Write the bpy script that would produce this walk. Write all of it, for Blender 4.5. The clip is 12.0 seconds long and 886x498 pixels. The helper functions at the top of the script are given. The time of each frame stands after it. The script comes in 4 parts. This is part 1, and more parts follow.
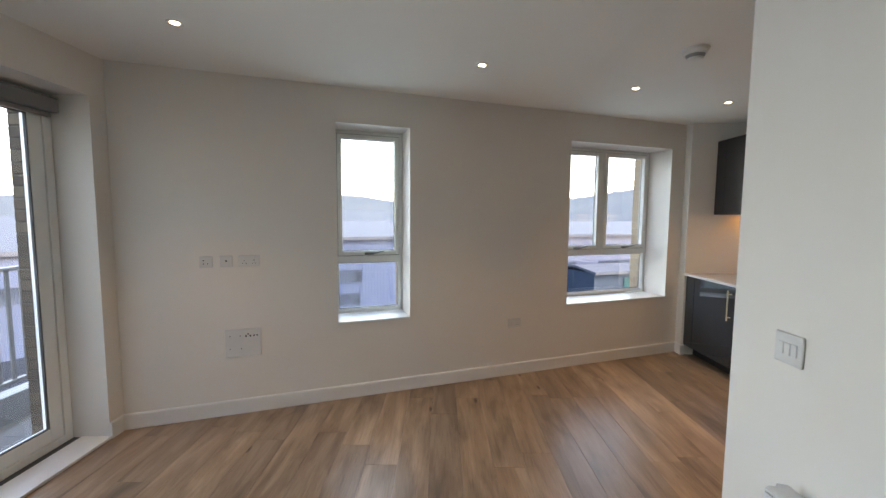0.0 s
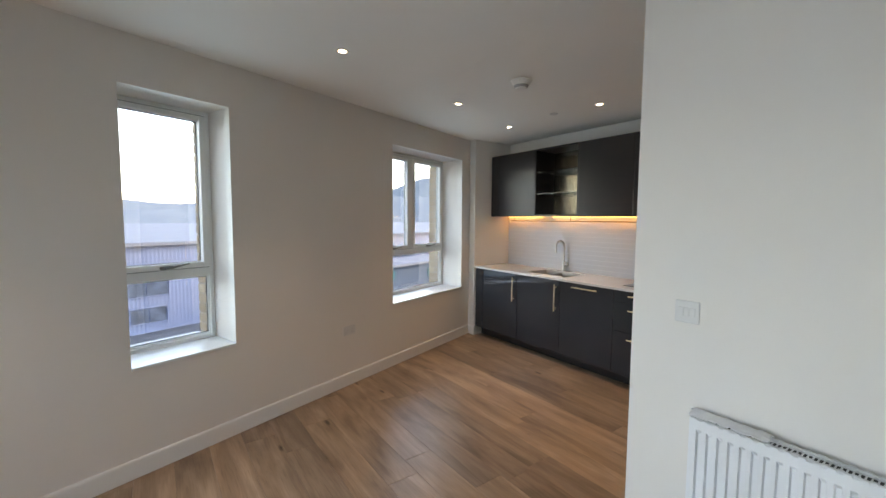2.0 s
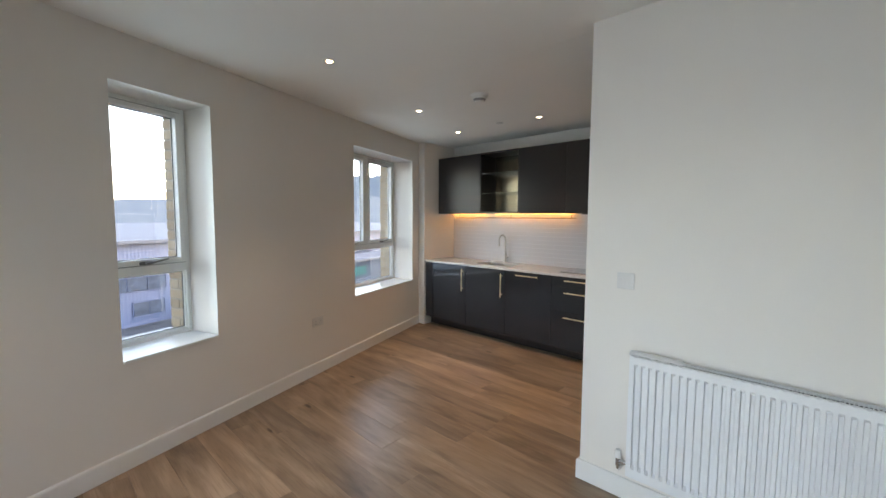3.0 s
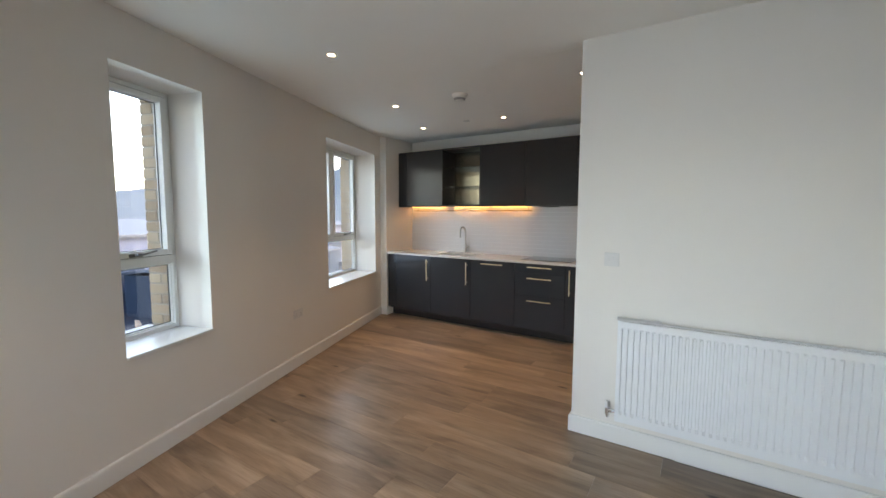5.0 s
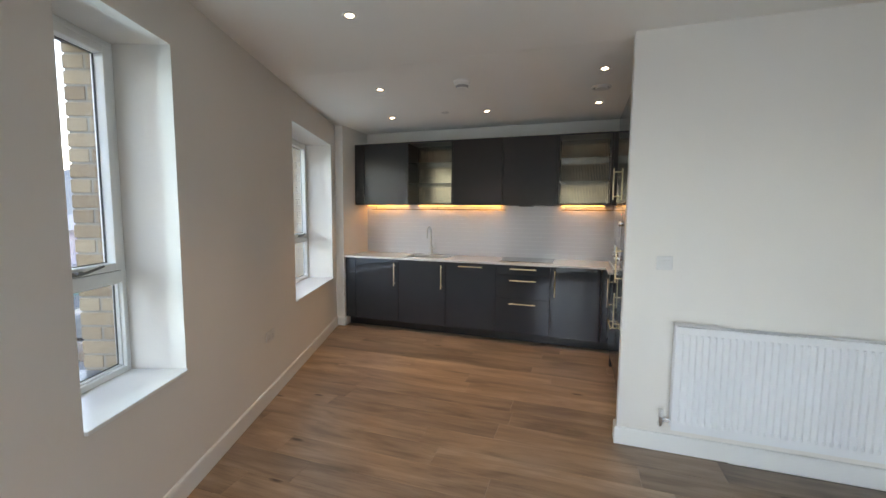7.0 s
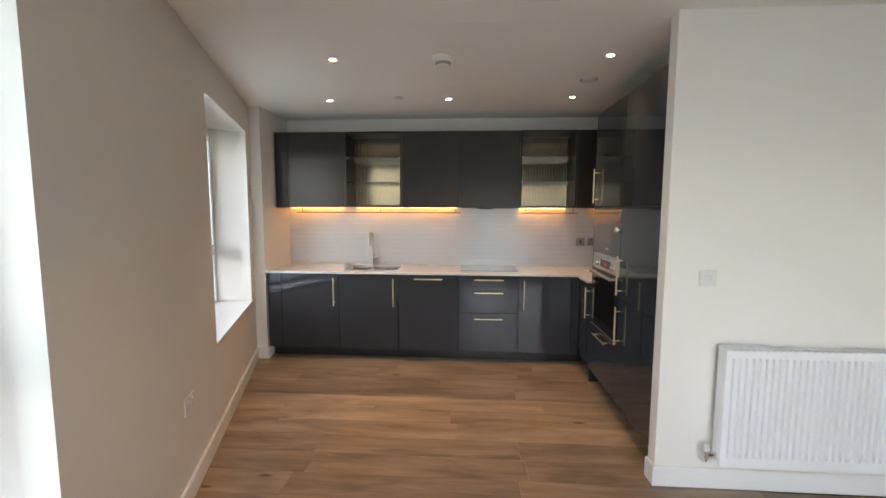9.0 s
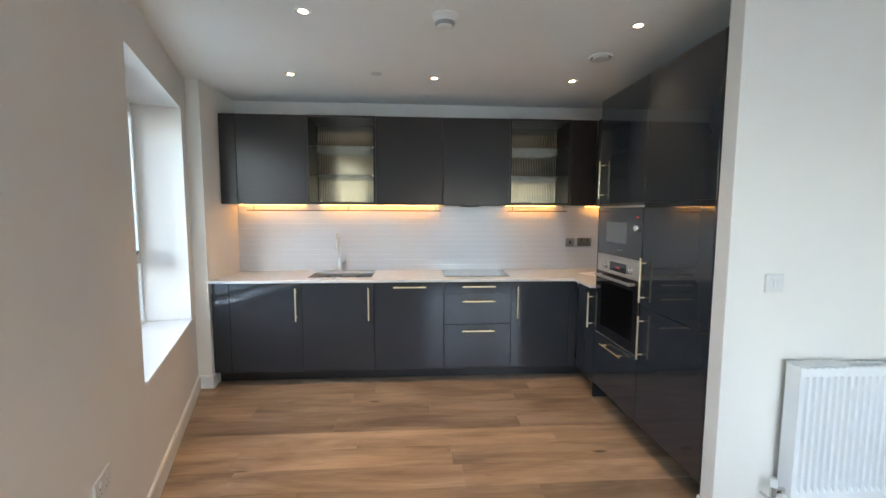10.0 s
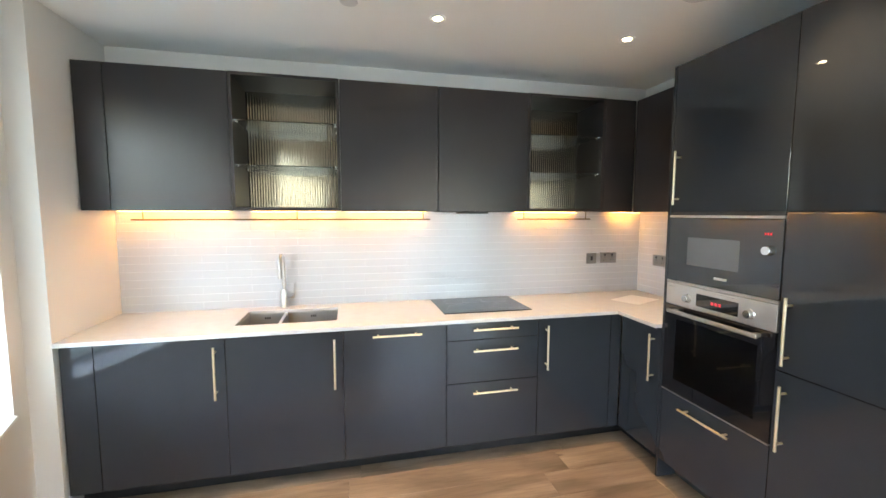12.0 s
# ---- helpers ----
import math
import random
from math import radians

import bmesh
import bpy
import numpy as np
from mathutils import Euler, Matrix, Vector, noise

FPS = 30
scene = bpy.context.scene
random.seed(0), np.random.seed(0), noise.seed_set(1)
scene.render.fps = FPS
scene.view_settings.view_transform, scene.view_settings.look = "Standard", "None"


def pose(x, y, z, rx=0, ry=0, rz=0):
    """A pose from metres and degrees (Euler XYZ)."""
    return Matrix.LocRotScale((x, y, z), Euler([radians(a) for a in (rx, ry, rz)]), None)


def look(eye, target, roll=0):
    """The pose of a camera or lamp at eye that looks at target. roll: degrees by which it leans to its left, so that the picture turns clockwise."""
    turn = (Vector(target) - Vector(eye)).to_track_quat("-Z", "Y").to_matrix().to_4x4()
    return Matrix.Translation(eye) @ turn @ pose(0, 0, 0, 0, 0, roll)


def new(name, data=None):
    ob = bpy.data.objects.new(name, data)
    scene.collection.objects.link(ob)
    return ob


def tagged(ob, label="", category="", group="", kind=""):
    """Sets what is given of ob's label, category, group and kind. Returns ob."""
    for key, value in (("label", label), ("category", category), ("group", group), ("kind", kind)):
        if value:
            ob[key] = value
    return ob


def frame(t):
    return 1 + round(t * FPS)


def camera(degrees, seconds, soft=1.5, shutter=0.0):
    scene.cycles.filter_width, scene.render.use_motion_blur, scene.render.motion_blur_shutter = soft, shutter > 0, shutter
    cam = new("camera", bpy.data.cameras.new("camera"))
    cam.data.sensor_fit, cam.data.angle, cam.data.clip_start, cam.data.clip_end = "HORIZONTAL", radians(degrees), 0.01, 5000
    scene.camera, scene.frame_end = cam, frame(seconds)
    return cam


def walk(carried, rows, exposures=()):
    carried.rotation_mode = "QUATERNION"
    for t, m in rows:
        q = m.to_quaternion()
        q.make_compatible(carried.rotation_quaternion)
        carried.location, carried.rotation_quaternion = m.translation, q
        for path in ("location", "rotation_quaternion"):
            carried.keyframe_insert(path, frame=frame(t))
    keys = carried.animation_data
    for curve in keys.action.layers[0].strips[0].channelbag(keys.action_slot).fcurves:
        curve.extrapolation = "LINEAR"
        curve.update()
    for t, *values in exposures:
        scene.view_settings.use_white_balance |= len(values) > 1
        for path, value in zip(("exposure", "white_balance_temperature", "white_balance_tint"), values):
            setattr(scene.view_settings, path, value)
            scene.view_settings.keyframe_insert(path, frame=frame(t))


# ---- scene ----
cam = camera(95.5, 12.0)
PATH = [
    (0, (0.439, 0.350, 1.545), (0.445, 2.343, 1.380), 0.4),
    (0.5, (0.325, 0.557, 1.557), (0.623, 2.528, 1.390), 0.5),
    (1, (0.169, 0.681, 1.538), (0.793, 2.575, 1.382), 0.6),
    (1.5, (-0.018, 0.715, 1.531), (0.903, 2.484, 1.377), 0.5),
    (2, (-0.273, 0.725, 1.540), (0.888, 2.347, 1.391), 0.4),
    (2.5, (-0.560, 0.743, 1.523), (0.772, 2.228, 1.374), 0.4),
    (3, (-0.795, 0.673, 1.510), (0.650, 2.047, 1.359), 0.3),
    (5, (-1.306, 0.956, 1.466), (0.371, 2.032, 1.296), 0.2),
    (5.5, (-1.266, 1.130, 1.461), (0.464, 2.119, 1.290), 0.3),
    (6, (-1.297, 1.380, 1.473), (0.489, 2.264, 1.299), 0.3),
    (6.5, (-1.343, 1.653, 1.475), (0.498, 2.416, 1.299), 0.4),
    (8.5, (-1.061, 2.558, 1.526), (0.914, 2.815, 1.337), 0.3),
    (9, (-0.824, 2.705, 1.539), (1.163, 2.830, 1.352), 0.2),
    (9.5, (-0.576, 2.911, 1.523), (1.416, 2.900, 1.342), 0.3),
    (10, (-0.310, 3.044, 1.499), (1.678, 2.911, 1.322), 0.2),
    (10.5, (0.008, 3.130, 1.529), (1.986, 2.890, 1.355), 0.2),
    (11, (0.296, 3.255, 1.529), (2.263, 2.934, 1.356), 0.1),
    (11.5, (0.571, 3.319, 1.547), (2.525, 2.931, 1.372), 0.1),
    (12, (0.856, 3.353, 1.561), (2.798, 2.909, 1.387), 0.1),
]
EXPOSURE = [(0.0, 3.88, 8700, 20), (1.0, 3.88, 8500, 19), (5.0, 3.94, 8600, 19), (6.5, 3.94, 8600, 19), (8.5, 4.12, 8600, 19), (9.0, 4.2, 9300, 23), (9.5, 4.38, 9900, 25), (10.0, 4.5, 7900, 15), (10.5, 4.6, 7900, 15), (11.0, 4.82, 7900, 14), (12.0, 5.22, 8200, 14)]
walk(cam, [(t, look(eye, target, roll)) for t, eye, target, roll in PATH], EXPOSURE)

# ---- world, sun, exposure ----
world = bpy.data.worlds.new("sky")
scene.world = world
world.use_nodes = True
wn, wl = world.node_tree.nodes, world.node_tree.links
wn.clear()
sky = wn.new("ShaderNodeTexSky")
sky.sky_type = "NISHITA"
sky.sun_disc = False
sky.sun_elevation, sky.sun_rotation = radians(34), radians(112)
sky.air_density, sky.dust_density, sky.ozone_density = 1.0, 1.4, 1.5
wbg = wn.new("ShaderNodeBackground")
wbg.inputs["Strength"].default_value = 0.13
wout = wn.new("ShaderNodeOutputWorld")
wl.new(sky.outputs[0], wbg.inputs[0])
wl.new(wbg.outputs[0], wout.inputs[0])

sun = new("sun", bpy.data.lights.new("sun", "SUN"))
sun.data.energy, sun.data.angle, sun.data.color = 0.5, radians(12), (1.0, 0.95, 0.88)
sun.matrix_world = look((30, -12, 22), (0, 0, 0))

# daylight through the balcony door's opening
opening = new("door_daylight", bpy.data.lights.new("door_daylight", "AREA"))
opening.data.shape, opening.data.size, opening.data.size_y = "RECTANGLE", 2.05, 2.05
opening.data.energy, opening.data.color, opening.data.spread = 0.95, (0.56, 0.79, 1.0), radians(130)
opening.matrix_world = look((-2.045, 1.36, 1.12), (0.0, 1.20, 0.90))
# skylight through the two windows: from the high sky, and from the whole opening
wall = pose(0.152, 3.832, 0, 0, 0, 19.62)
for u, width, height, z, high, level in ((-0.295, 0.50, 1.45, 1.47, 0.75, 0.27), (2.32, 1.20, 1.45, 1.47, 0.08, 0.33)):
    for name, power, size, size_y, eye, target in (
            ("high_daylight", high, width + 0.35, 1.0, (u, 3.0, 4.25), (u, -1.2, 0.0)),
            ("window_daylight", level, width, height, (u, 0.09, z), (u, -2.0, z))):
        ob = new(name, bpy.data.lights.new(name, "AREA"))
        ob.data.shape, ob.data.size, ob.data.size_y = "RECTANGLE", size, size_y
        ob.data.energy, ob.data.color = power, (0.42, 0.75, 1.0)
        ob.matrix_world = look(wall @ Vector(eye), wall @ Vector(target))
LAMP_W = 2.4


# ---- materials ----
class Nodes:
    """A node material under construction."""

    def __init__(self, name):
        self.mat = bpy.data.materials.new(name)
        self.mat.use_nodes = True
        self.t = self.mat.node_tree
        self.b = self.t.nodes["Principled BSDF"]

    def n(self, kind, **values):
        node = self.t.nodes.new(kind)
        for key, value in values.items():
            if key in node.inputs:
                node.inputs[key].default_value = value
        return node

    def put(self, name, value):
        if hasattr(value, "is_output"):
            self.t.links.new(value, self.b.inputs[name])
        else:
            self.b.inputs[name].default_value = value
        return self

    def coords(self, scale=(1, 1, 1), turn=0.0, shift=None):
        tc = self.n("ShaderNodeTexCoord")
        mp = self.n("ShaderNodeMapping")
        mp.inputs["Scale"].default_value = scale
        mp.inputs["Rotation"].default_value = (0, 0, turn)
        self.t.links.new(tc.outputs["Object"], mp.inputs["Vector"])
        if shift is not None:
            self.t.links.new(shift, mp.inputs["Location"])
        return mp.outputs[0]

    def noise(self, vec, scale, detail=4.0, rough=0.55, distortion=0.0):
        nz = self.n("ShaderNodeTexNoise", Scale=scale, Detail=detail, Roughness=rough, Distortion=distortion)
        self.t.links.new(vec, nz.inputs["Vector"])
        return nz.outputs[0]

    def ramp(self, fac, stops):
        r = self.n("ShaderNodeValToRGB")
        els = r.color_ramp.elements
        while len(els) < len(stops):
            els.new(0.5)
        for el, (p, c) in zip(els, stops):
            el.position, el.color = p, (*c, 1) if len(c) == 3 else c
        self.t.links.new(fac, r.inputs[0])
        return r.outputs[0]

    def grey(self, fac, lo, hi, a=0.3, b=0.7):
        r = self.n("ShaderNodeMapRange")
        for key, value in (("From Min", a), ("From Max", b), ("To Min", lo), ("To Max", hi)):
            r.inputs[key].default_value = value
        self.t.links.new(fac, r.inputs["Value"])
        return r.outputs[0]

    def math(self, op, a, b):
        m = self.n("ShaderNodeMath")
        m.operation = op
        for i, v in enumerate((a, b)):
            if hasattr(v, "is_output"):
                self.t.links.new(v, m.inputs[i])
            else:
                m.inputs[i].default_value = v
        return m.outputs[0]

    def mix(self, a, b, fac, blend="MIX"):
        m = self.n("ShaderNodeMix")
        m.data_type, m.blend_type = "RGBA", blend
        for i, v in ((0, fac), (6, a), (7, b)):
            if hasattr(v, "is_output"):
                self.t.links.new(v, m.inputs[i])
            else:
                m.inputs[i].default_value = v if i == 0 else (*v, 1)
        return m.outputs[2]

    def bump(self, height, strength, distance):
        bp = self.n("ShaderNodeBump", Strength=strength, Distance=distance)
        self.t.links.new(height, bp.inputs["Height"])
        self.t.links.new(bp.outputs[0], self.b.inputs["Normal"])
        return self


def painted(name, colour, rough=0.55, vary=0.04, grain=260.0, relief=0.0004, coat=0.0, metal=0.0, blotch=1.3):
    m = Nodes(name)
    v = m.coords()
    big, small = m.noise(v, blotch, 3), m.noise(v, grain, 2)
    dark = tuple(c * (1 - vary) for c in colour)
    light = tuple(min(1, c * (1 + vary)) for c in colour)
    m.put("Base Color", m.ramp(big, [(0.3, dark), (0.7, light)]))
    m.put("Roughness", rough)
    m.put("Metallic", metal).put("Coat Weight", coat)
    if relief:
        m.bump(small, 0.35, relief)
    return m.mat


def glossy_door(name, colour, rough, coat):
    m = Nodes(name)
    v = m.coords()
    smear = m.noise(v, 2.2, 5, 0.6)
    m.put("Base Color", m.ramp(smear, [(0.3, tuple(c * 0.94 for c in colour)), (0.7, tuple(c * 1.06 for c in colour))]))
    m.put("Roughness", rough).put("IOR", coat)
    return m.mat


def oak_floor():
    m = Nodes("oak_plank")
    info = m.n("ShaderNodeObjectInfo")
    rnd = info.outputs["Random"]
    comb = m.n("ShaderNodeCombineXYZ")
    m.t.links.new(m.math("MULTIPLY", rnd, 37.0), comb.inputs[0])
    m.t.links.new(m.math("MULTIPLY", rnd, 91.0), comb.inputs[1])
    v = m.coords((1, 1, 1), 0, comb.outputs[0])
    stretch = m.n("ShaderNodeMapping")
    stretch.inputs["Scale"].default_value = (8, 0.9, 1)
    m.t.links.new(v, stretch.inputs["Vector"])
    fine = m.n("ShaderNodeMapping")
    fine.inputs["Scale"].default_value = (130, 5, 1)
    m.t.links.new(v, fine.inputs["Vector"])
    grain = m.noise(stretch.outputs[0], 1.0, 6, 0.62, 0.9)
    pores = m.noise(fine.outputs[0], 1.0, 3, 0.6)
    cloud_map = m.n("ShaderNodeMapping")
    cloud_map.inputs["Scale"].default_value = (5.5, 1.5, 1)
    m.t.links.new(v, cloud_map.inputs["Vector"])
    cloud = m.noise(cloud_map.outputs[0], 1.0, 3, 0.5, 0.6)
    base = m.ramp(grain, [(0.24, (0.20, 0.133, 0.092)), (0.47, (0.305, 0.21, 0.147)), (0.62, (0.39, 0.28, 0.203)), (0.8, (0.47, 0.352, 0.268))])
    tone = m.ramp(rnd, [(0.0, (0.74, 0.74, 0.75)), (0.5, (0.98, 0.97, 0.95)), (1.0, (1.2, 1.18, 1.14))])
    col = m.mix(base, tone, 1.0, "MULTIPLY")
    col = m.mix(col, m.ramp(cloud, [(0.30, (0.52, 0.51, 0.51)), (0.50, (1, 1, 1)), (0.75, (1.2, 1.16, 1.1))]), 0.85, "MULTIPLY")
    col = m.mix(col, m.ramp(pores, [(0.34, (0.66, 0.62, 0.58)), (0.5, (1, 1, 1))]), 0.5, "MULTIPLY")
    knot_map = m.n("ShaderNodeMapping")
    knot_map.inputs["Scale"].default_value = (5.5, 1.7, 1)
    m.t.links.new(v, knot_map.inputs["Vector"])
    knots = m.n("ShaderNodeTexVoronoi", Scale=1.0)
    m.t.links.new(knot_map.outputs[0], knots.inputs["Vector"])
    col = m.mix(col, m.ramp(knots.outputs["Distance"], [(0.045, (0.16, 0.12, 0.10)), (0.10, (1, 1, 1))]), 0.9, "MULTIPLY")
    m.put("Base Color", col)
    m.put("Roughness", m.grey(grain, 0.28, 0.38)).put("Specular IOR Level", 0.5)
    m.bump(m.math("ADD", m.math("MULTIPLY", pores, 0.5), grain), 0.16, 0.0012)
    return m.mat


def brick_mat(name, lo, mid, hi):
    m = Nodes(name)
    info = m.n("ShaderNodeObjectInfo")
    v = m.coords()
    rough = m.noise(v, 38, 5, 0.65)
    col = m.ramp(info.outputs["Random"], [(0.0, lo), (0.5, mid), (1.0, hi)])
    col = m.mix(col, m.ramp(rough, [(0.35, (0.7, 0.68, 0.66)), (0.6, (1.05, 1.05, 1.05))]), 0.8, "MULTIPLY")
    m.put("Base Color", col).put("Roughness", 0.9)
    m.bump(rough, 0.5, 0.004)
    return m.mat


def ribbed_metal(name, colour, pitch, turn):
    m = Nodes(name)
    v = m.coords((1, 1, 1), turn)
    wave = m.n("ShaderNodeTexWave", Scale=0.314 / pitch)
    m.t.links.new(v, wave.inputs["Vector"])
    big = m.noise(v, 0.25, 4)
    col = m.ramp(big, [(0.3, tuple(c * 0.88 for c in colour)), (0.7, tuple(c * 1.1 for c in colour))])
    m.put("Base Color", col).put("Roughness", 0.5)
    m.bump(wave.outputs[1], 0.35, 0.03)
    return m.mat


def glow(name, colour, strength):
    m = Nodes(name)
    m.put("Base Color", (*colour, 1)).put("Emission Color", (*colour, 1)).put("Emission Strength", strength)
    return m.mat


def clear_glass(name, tint=(1, 1, 1), rough=0.0):
    m = Nodes(name)
    m.put("Base Color", (*tint, 1)).put("Transmission Weight", 1.0).put("Roughness", rough).put("IOR", 1.45)
    return m.mat


def brushed(name, colour, rough, axis_scale=(4, 4, 260)):
    m = Nodes(name)
    v = m.coords(axis_scale)
    lines = m.noise(v, 1.0, 3)
    m.put("Base Color", m.ramp(lines, [(0.3, tuple(c * 0.95 for c in colour)), (0.7, colour)])).put("Metallic", 1.0)
    m.put("Roughness", m.grey(lines, rough * 0.8, rough * 1.25))
    return m.mat


M_WALL = painted("wall_paint", (0.79, 0.752, 0.705), 0.6, 0.012, 420, 0.0003)
M_CEIL = painted("ceiling_paint", (0.90, 0.88, 0.845), 0.7, 0.012, 420, 0.0003)
M_TRIM = painted("satin_white_trim", (0.80, 0.79, 0.77), 0.32, 0.015, 90, 0.0002)
M_SILL = painted("sill_board", (0.82, 0.83, 0.82), 0.3, 0.02, 60, 0.0002)
M_FRAME = painted("window_coating", (0.87, 0.89, 0.87), 0.35, 0.015, 300, 0.0001)
M_SEAL = painted("rubber_seal", (0.10, 0.105, 0.105), 0.6, 0.1)
M_OAK = oak_floor()
M_SUB = painted("screed", (0.05, 0.04, 0.03), 0.9, 0.1)
M_DOOR = glossy_door("gloss_navy_door", (0.0225, 0.0265, 0.0315), 0.03, 1.55)
M_UPPER = glossy_door("satin_anthracite_door", (0.027, 0.0228, 0.0228), 0.34, 1.39)
M_CARCASS = painted("dark_carcass", (0.022, 0.021, 0.022), 0.45, 0.06)
M_PLINTH = painted("black_plinth", (0.012, 0.012, 0.014), 0.35, 0.08)
M_QUARTZ = painted("white_quartz", (0.63, 0.61, 0.595), 0.16, 0.03, 160, 0.00005, blotch=14)
M_TILE = painted("white_glazed_tile", (0.60, 0.59, 0.60), 0.12, 0.015, 30, 0.0004)
M_GROUT = painted("pale_grout", (0.78, 0.77, 0.77), 0.85, 0.05)
M_BRASS = brushed("brushed_brass", (0.82, 0.69, 0.46), 0.36)
M_STEEL = brushed("brushed_steel", (0.55, 0.53, 0.505), 0.34)
M_PLATE = brushed("plate_steel", (0.36, 0.345, 0.33), 0.42)
M_CHROME = brushed("satin_chrome", (0.72, 0.71, 0.70), 0.12, (40, 40, 40))
M_BLACKGLASS = painted("black_glass", (0.006, 0.006, 0.007), 0.04, 0.05, 10, 0, 0.6)
M_OVENGLASS = clear_glass("oven_glass", (0.22, 0.22, 0.24))
M_OVENIN = painted("oven_enamel", (0.008, 0.009, 0.012), 0.25, 0.1)
M_MWGLASS = painted("microwave_glass", (0.018, 0.019, 0.021), 0.05, 0.05, 10, 0, 0.5)
M_MWWIN = painted("microwave_window", (0.09, 0.095, 0.10), 0.08, 0.05, 10, 0, 0.5)
M_MIRROR = brushed("bronze_reeded_mirror", (0.25, 0.215, 0.165), 0.15, (6, 6, 6))
M_SHELF = clear_glass("shelf_glass", (0.86, 0.95, 0.9))
M_GLASS = clear_glass("window_glass", (0.97, 0.99, 0.985))
M_PLASTIC = painted("white_plastic", (0.69, 0.675, 0.655), 0.35, 0.01, 200, 0)
M_GREYPL = painted("grey_plastic", (0.34, 0.33, 0.33), 0.4, 0.02, 200, 0)
M_HANDLE = painted("window_handle", (0.16, 0.16, 0.155), 0.35, 0.04, 200, 0, 0.0, 0.6)
M_ALARM = painted("alarm_plastic", (0.84, 0.82, 0.79), 0.4, 0.01, 200, 0)
M_DARKPL = painted("dark_plastic", (0.03, 0.03, 0.03), 0.4, 0.05, 200, 0)
M_RAD = painted("radiator_enamel", (0.80, 0.81, 0.82), 0.28, 0.01, 120, 0.0001)
M_FILM = painted("packing_film", (0.84, 0.84, 0.85), 0.3, 0.03, 40, 0.001)
M_BLIND = painted("blind_cassette", (0.22, 0.22, 0.23), 0.5, 0.05)
M_PAPER = painted("paper", (0.60, 0.58, 0.56), 0.7, 0.02)
M_LED = glow("led_strip", (1.0, 0.49, 0.12), 1.45)
M_LAMP = glow("downlight_lens", (1.0, 0.84, 0.62), 3.0)
M_RED = glow("red_display", (1.0, 0.05, 0.08), 0.003)
M_BRICK = brick_mat("buff_brick", (0.25, 0.17, 0.105), (0.32, 0.225, 0.14), (0.38, 0.285, 0.19))
M_DBRICK = brick_mat("brown_brick", (0.06, 0.045, 0.035), (0.085, 0.062, 0.045), (0.11, 0.085, 0.06))
M_MORTAR = painted("mortar", (0.24, 0.22, 0.19), 0.95, 0.08, 120, 0.002)
M_DMORTAR = painted("dark_mortar", (0.085, 0.08, 0.072), 0.95, 0.08, 120, 0.002)
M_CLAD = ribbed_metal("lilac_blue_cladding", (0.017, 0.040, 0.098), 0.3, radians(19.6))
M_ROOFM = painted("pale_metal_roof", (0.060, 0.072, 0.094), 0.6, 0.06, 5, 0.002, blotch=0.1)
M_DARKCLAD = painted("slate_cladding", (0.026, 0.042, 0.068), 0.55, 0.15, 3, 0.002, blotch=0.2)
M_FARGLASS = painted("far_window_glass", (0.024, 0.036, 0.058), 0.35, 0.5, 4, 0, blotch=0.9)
M_TEAL = painted("teal_sign", (0.008, 0.05, 0.06), 0.5, 0.1)
M_YELLOW = painted("yellow_sign", (0.55, 0.32, 0.02), 0.5, 0.1)
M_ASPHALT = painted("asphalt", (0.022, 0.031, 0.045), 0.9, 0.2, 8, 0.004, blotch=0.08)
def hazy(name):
    """Far woodland: its blue colour and faint emission stand in for hazy air."""
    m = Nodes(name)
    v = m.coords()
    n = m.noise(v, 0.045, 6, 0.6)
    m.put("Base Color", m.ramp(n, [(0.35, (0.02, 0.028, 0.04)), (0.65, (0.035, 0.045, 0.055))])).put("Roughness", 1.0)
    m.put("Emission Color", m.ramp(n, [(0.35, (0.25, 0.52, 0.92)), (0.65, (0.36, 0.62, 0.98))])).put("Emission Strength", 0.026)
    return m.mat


M_HILL = hazy("haze_painted_woodland")
M_BARK = painted("bare_twigs", (0.09, 0.075, 0.065), 0.9, 0.2)
M_RAIL = painted("powder_coated_rail", (0.12, 0.125, 0.13), 0.4, 0.05)
M_DECK = painted("balcony_paving", (0.20, 0.20, 0.195), 0.8, 0.12, 60, 0.001)
M_VAN = painted("vehicle_paint", (0.13, 0.135, 0.14), 0.3, 0.05, 10, 0, 0.5)
M_VAND = painted("dark_vehicle_paint", (0.035, 0.04, 0.05), 0.3, 0.05, 10, 0, 0.5)
M_CLOTH = painted("banner_cloth", (0.05, 0.055, 0.065), 0.9, 0.1)
M_BRONZE = brushed("dark_bronze", (0.20, 0.15, 0.09), 0.35)
M_TYRE = painted("tyre", (0.015, 0.015, 0.015), 0.8, 0.1)


# weathered outdoor surfaces have hardly any gloss
for m in (M_DARKCLAD, M_ASPHALT, M_FARGLASS, M_TEAL, M_ROOFM):
    for node in m.node_tree.nodes:
        if node.type == "BSDF_PRINCIPLED":
            node.inputs["Specular IOR Level"].default_value = 0.06


# ---- mesh helpers ----
def box(bm, lo, hi, bevel=0.0, seg=2):
    size = [b - a for a, b in zip(lo, hi)]
    mid = [(a + b) / 2 for a, b in zip(lo, hi)]
    made = bmesh.ops.create_cube(bm, size=1.0, matrix=Matrix.Translation(mid) @ Matrix.Diagonal((*size, 1)))
    if bevel:
        edges = list({e for v in made["verts"] for e in v.link_edges})
        bmesh.ops.bevel(bm, geom=edges, offset=min(bevel, min(size) * 0.45), segments=seg, affect="EDGES", profile=0.5)
    return bm


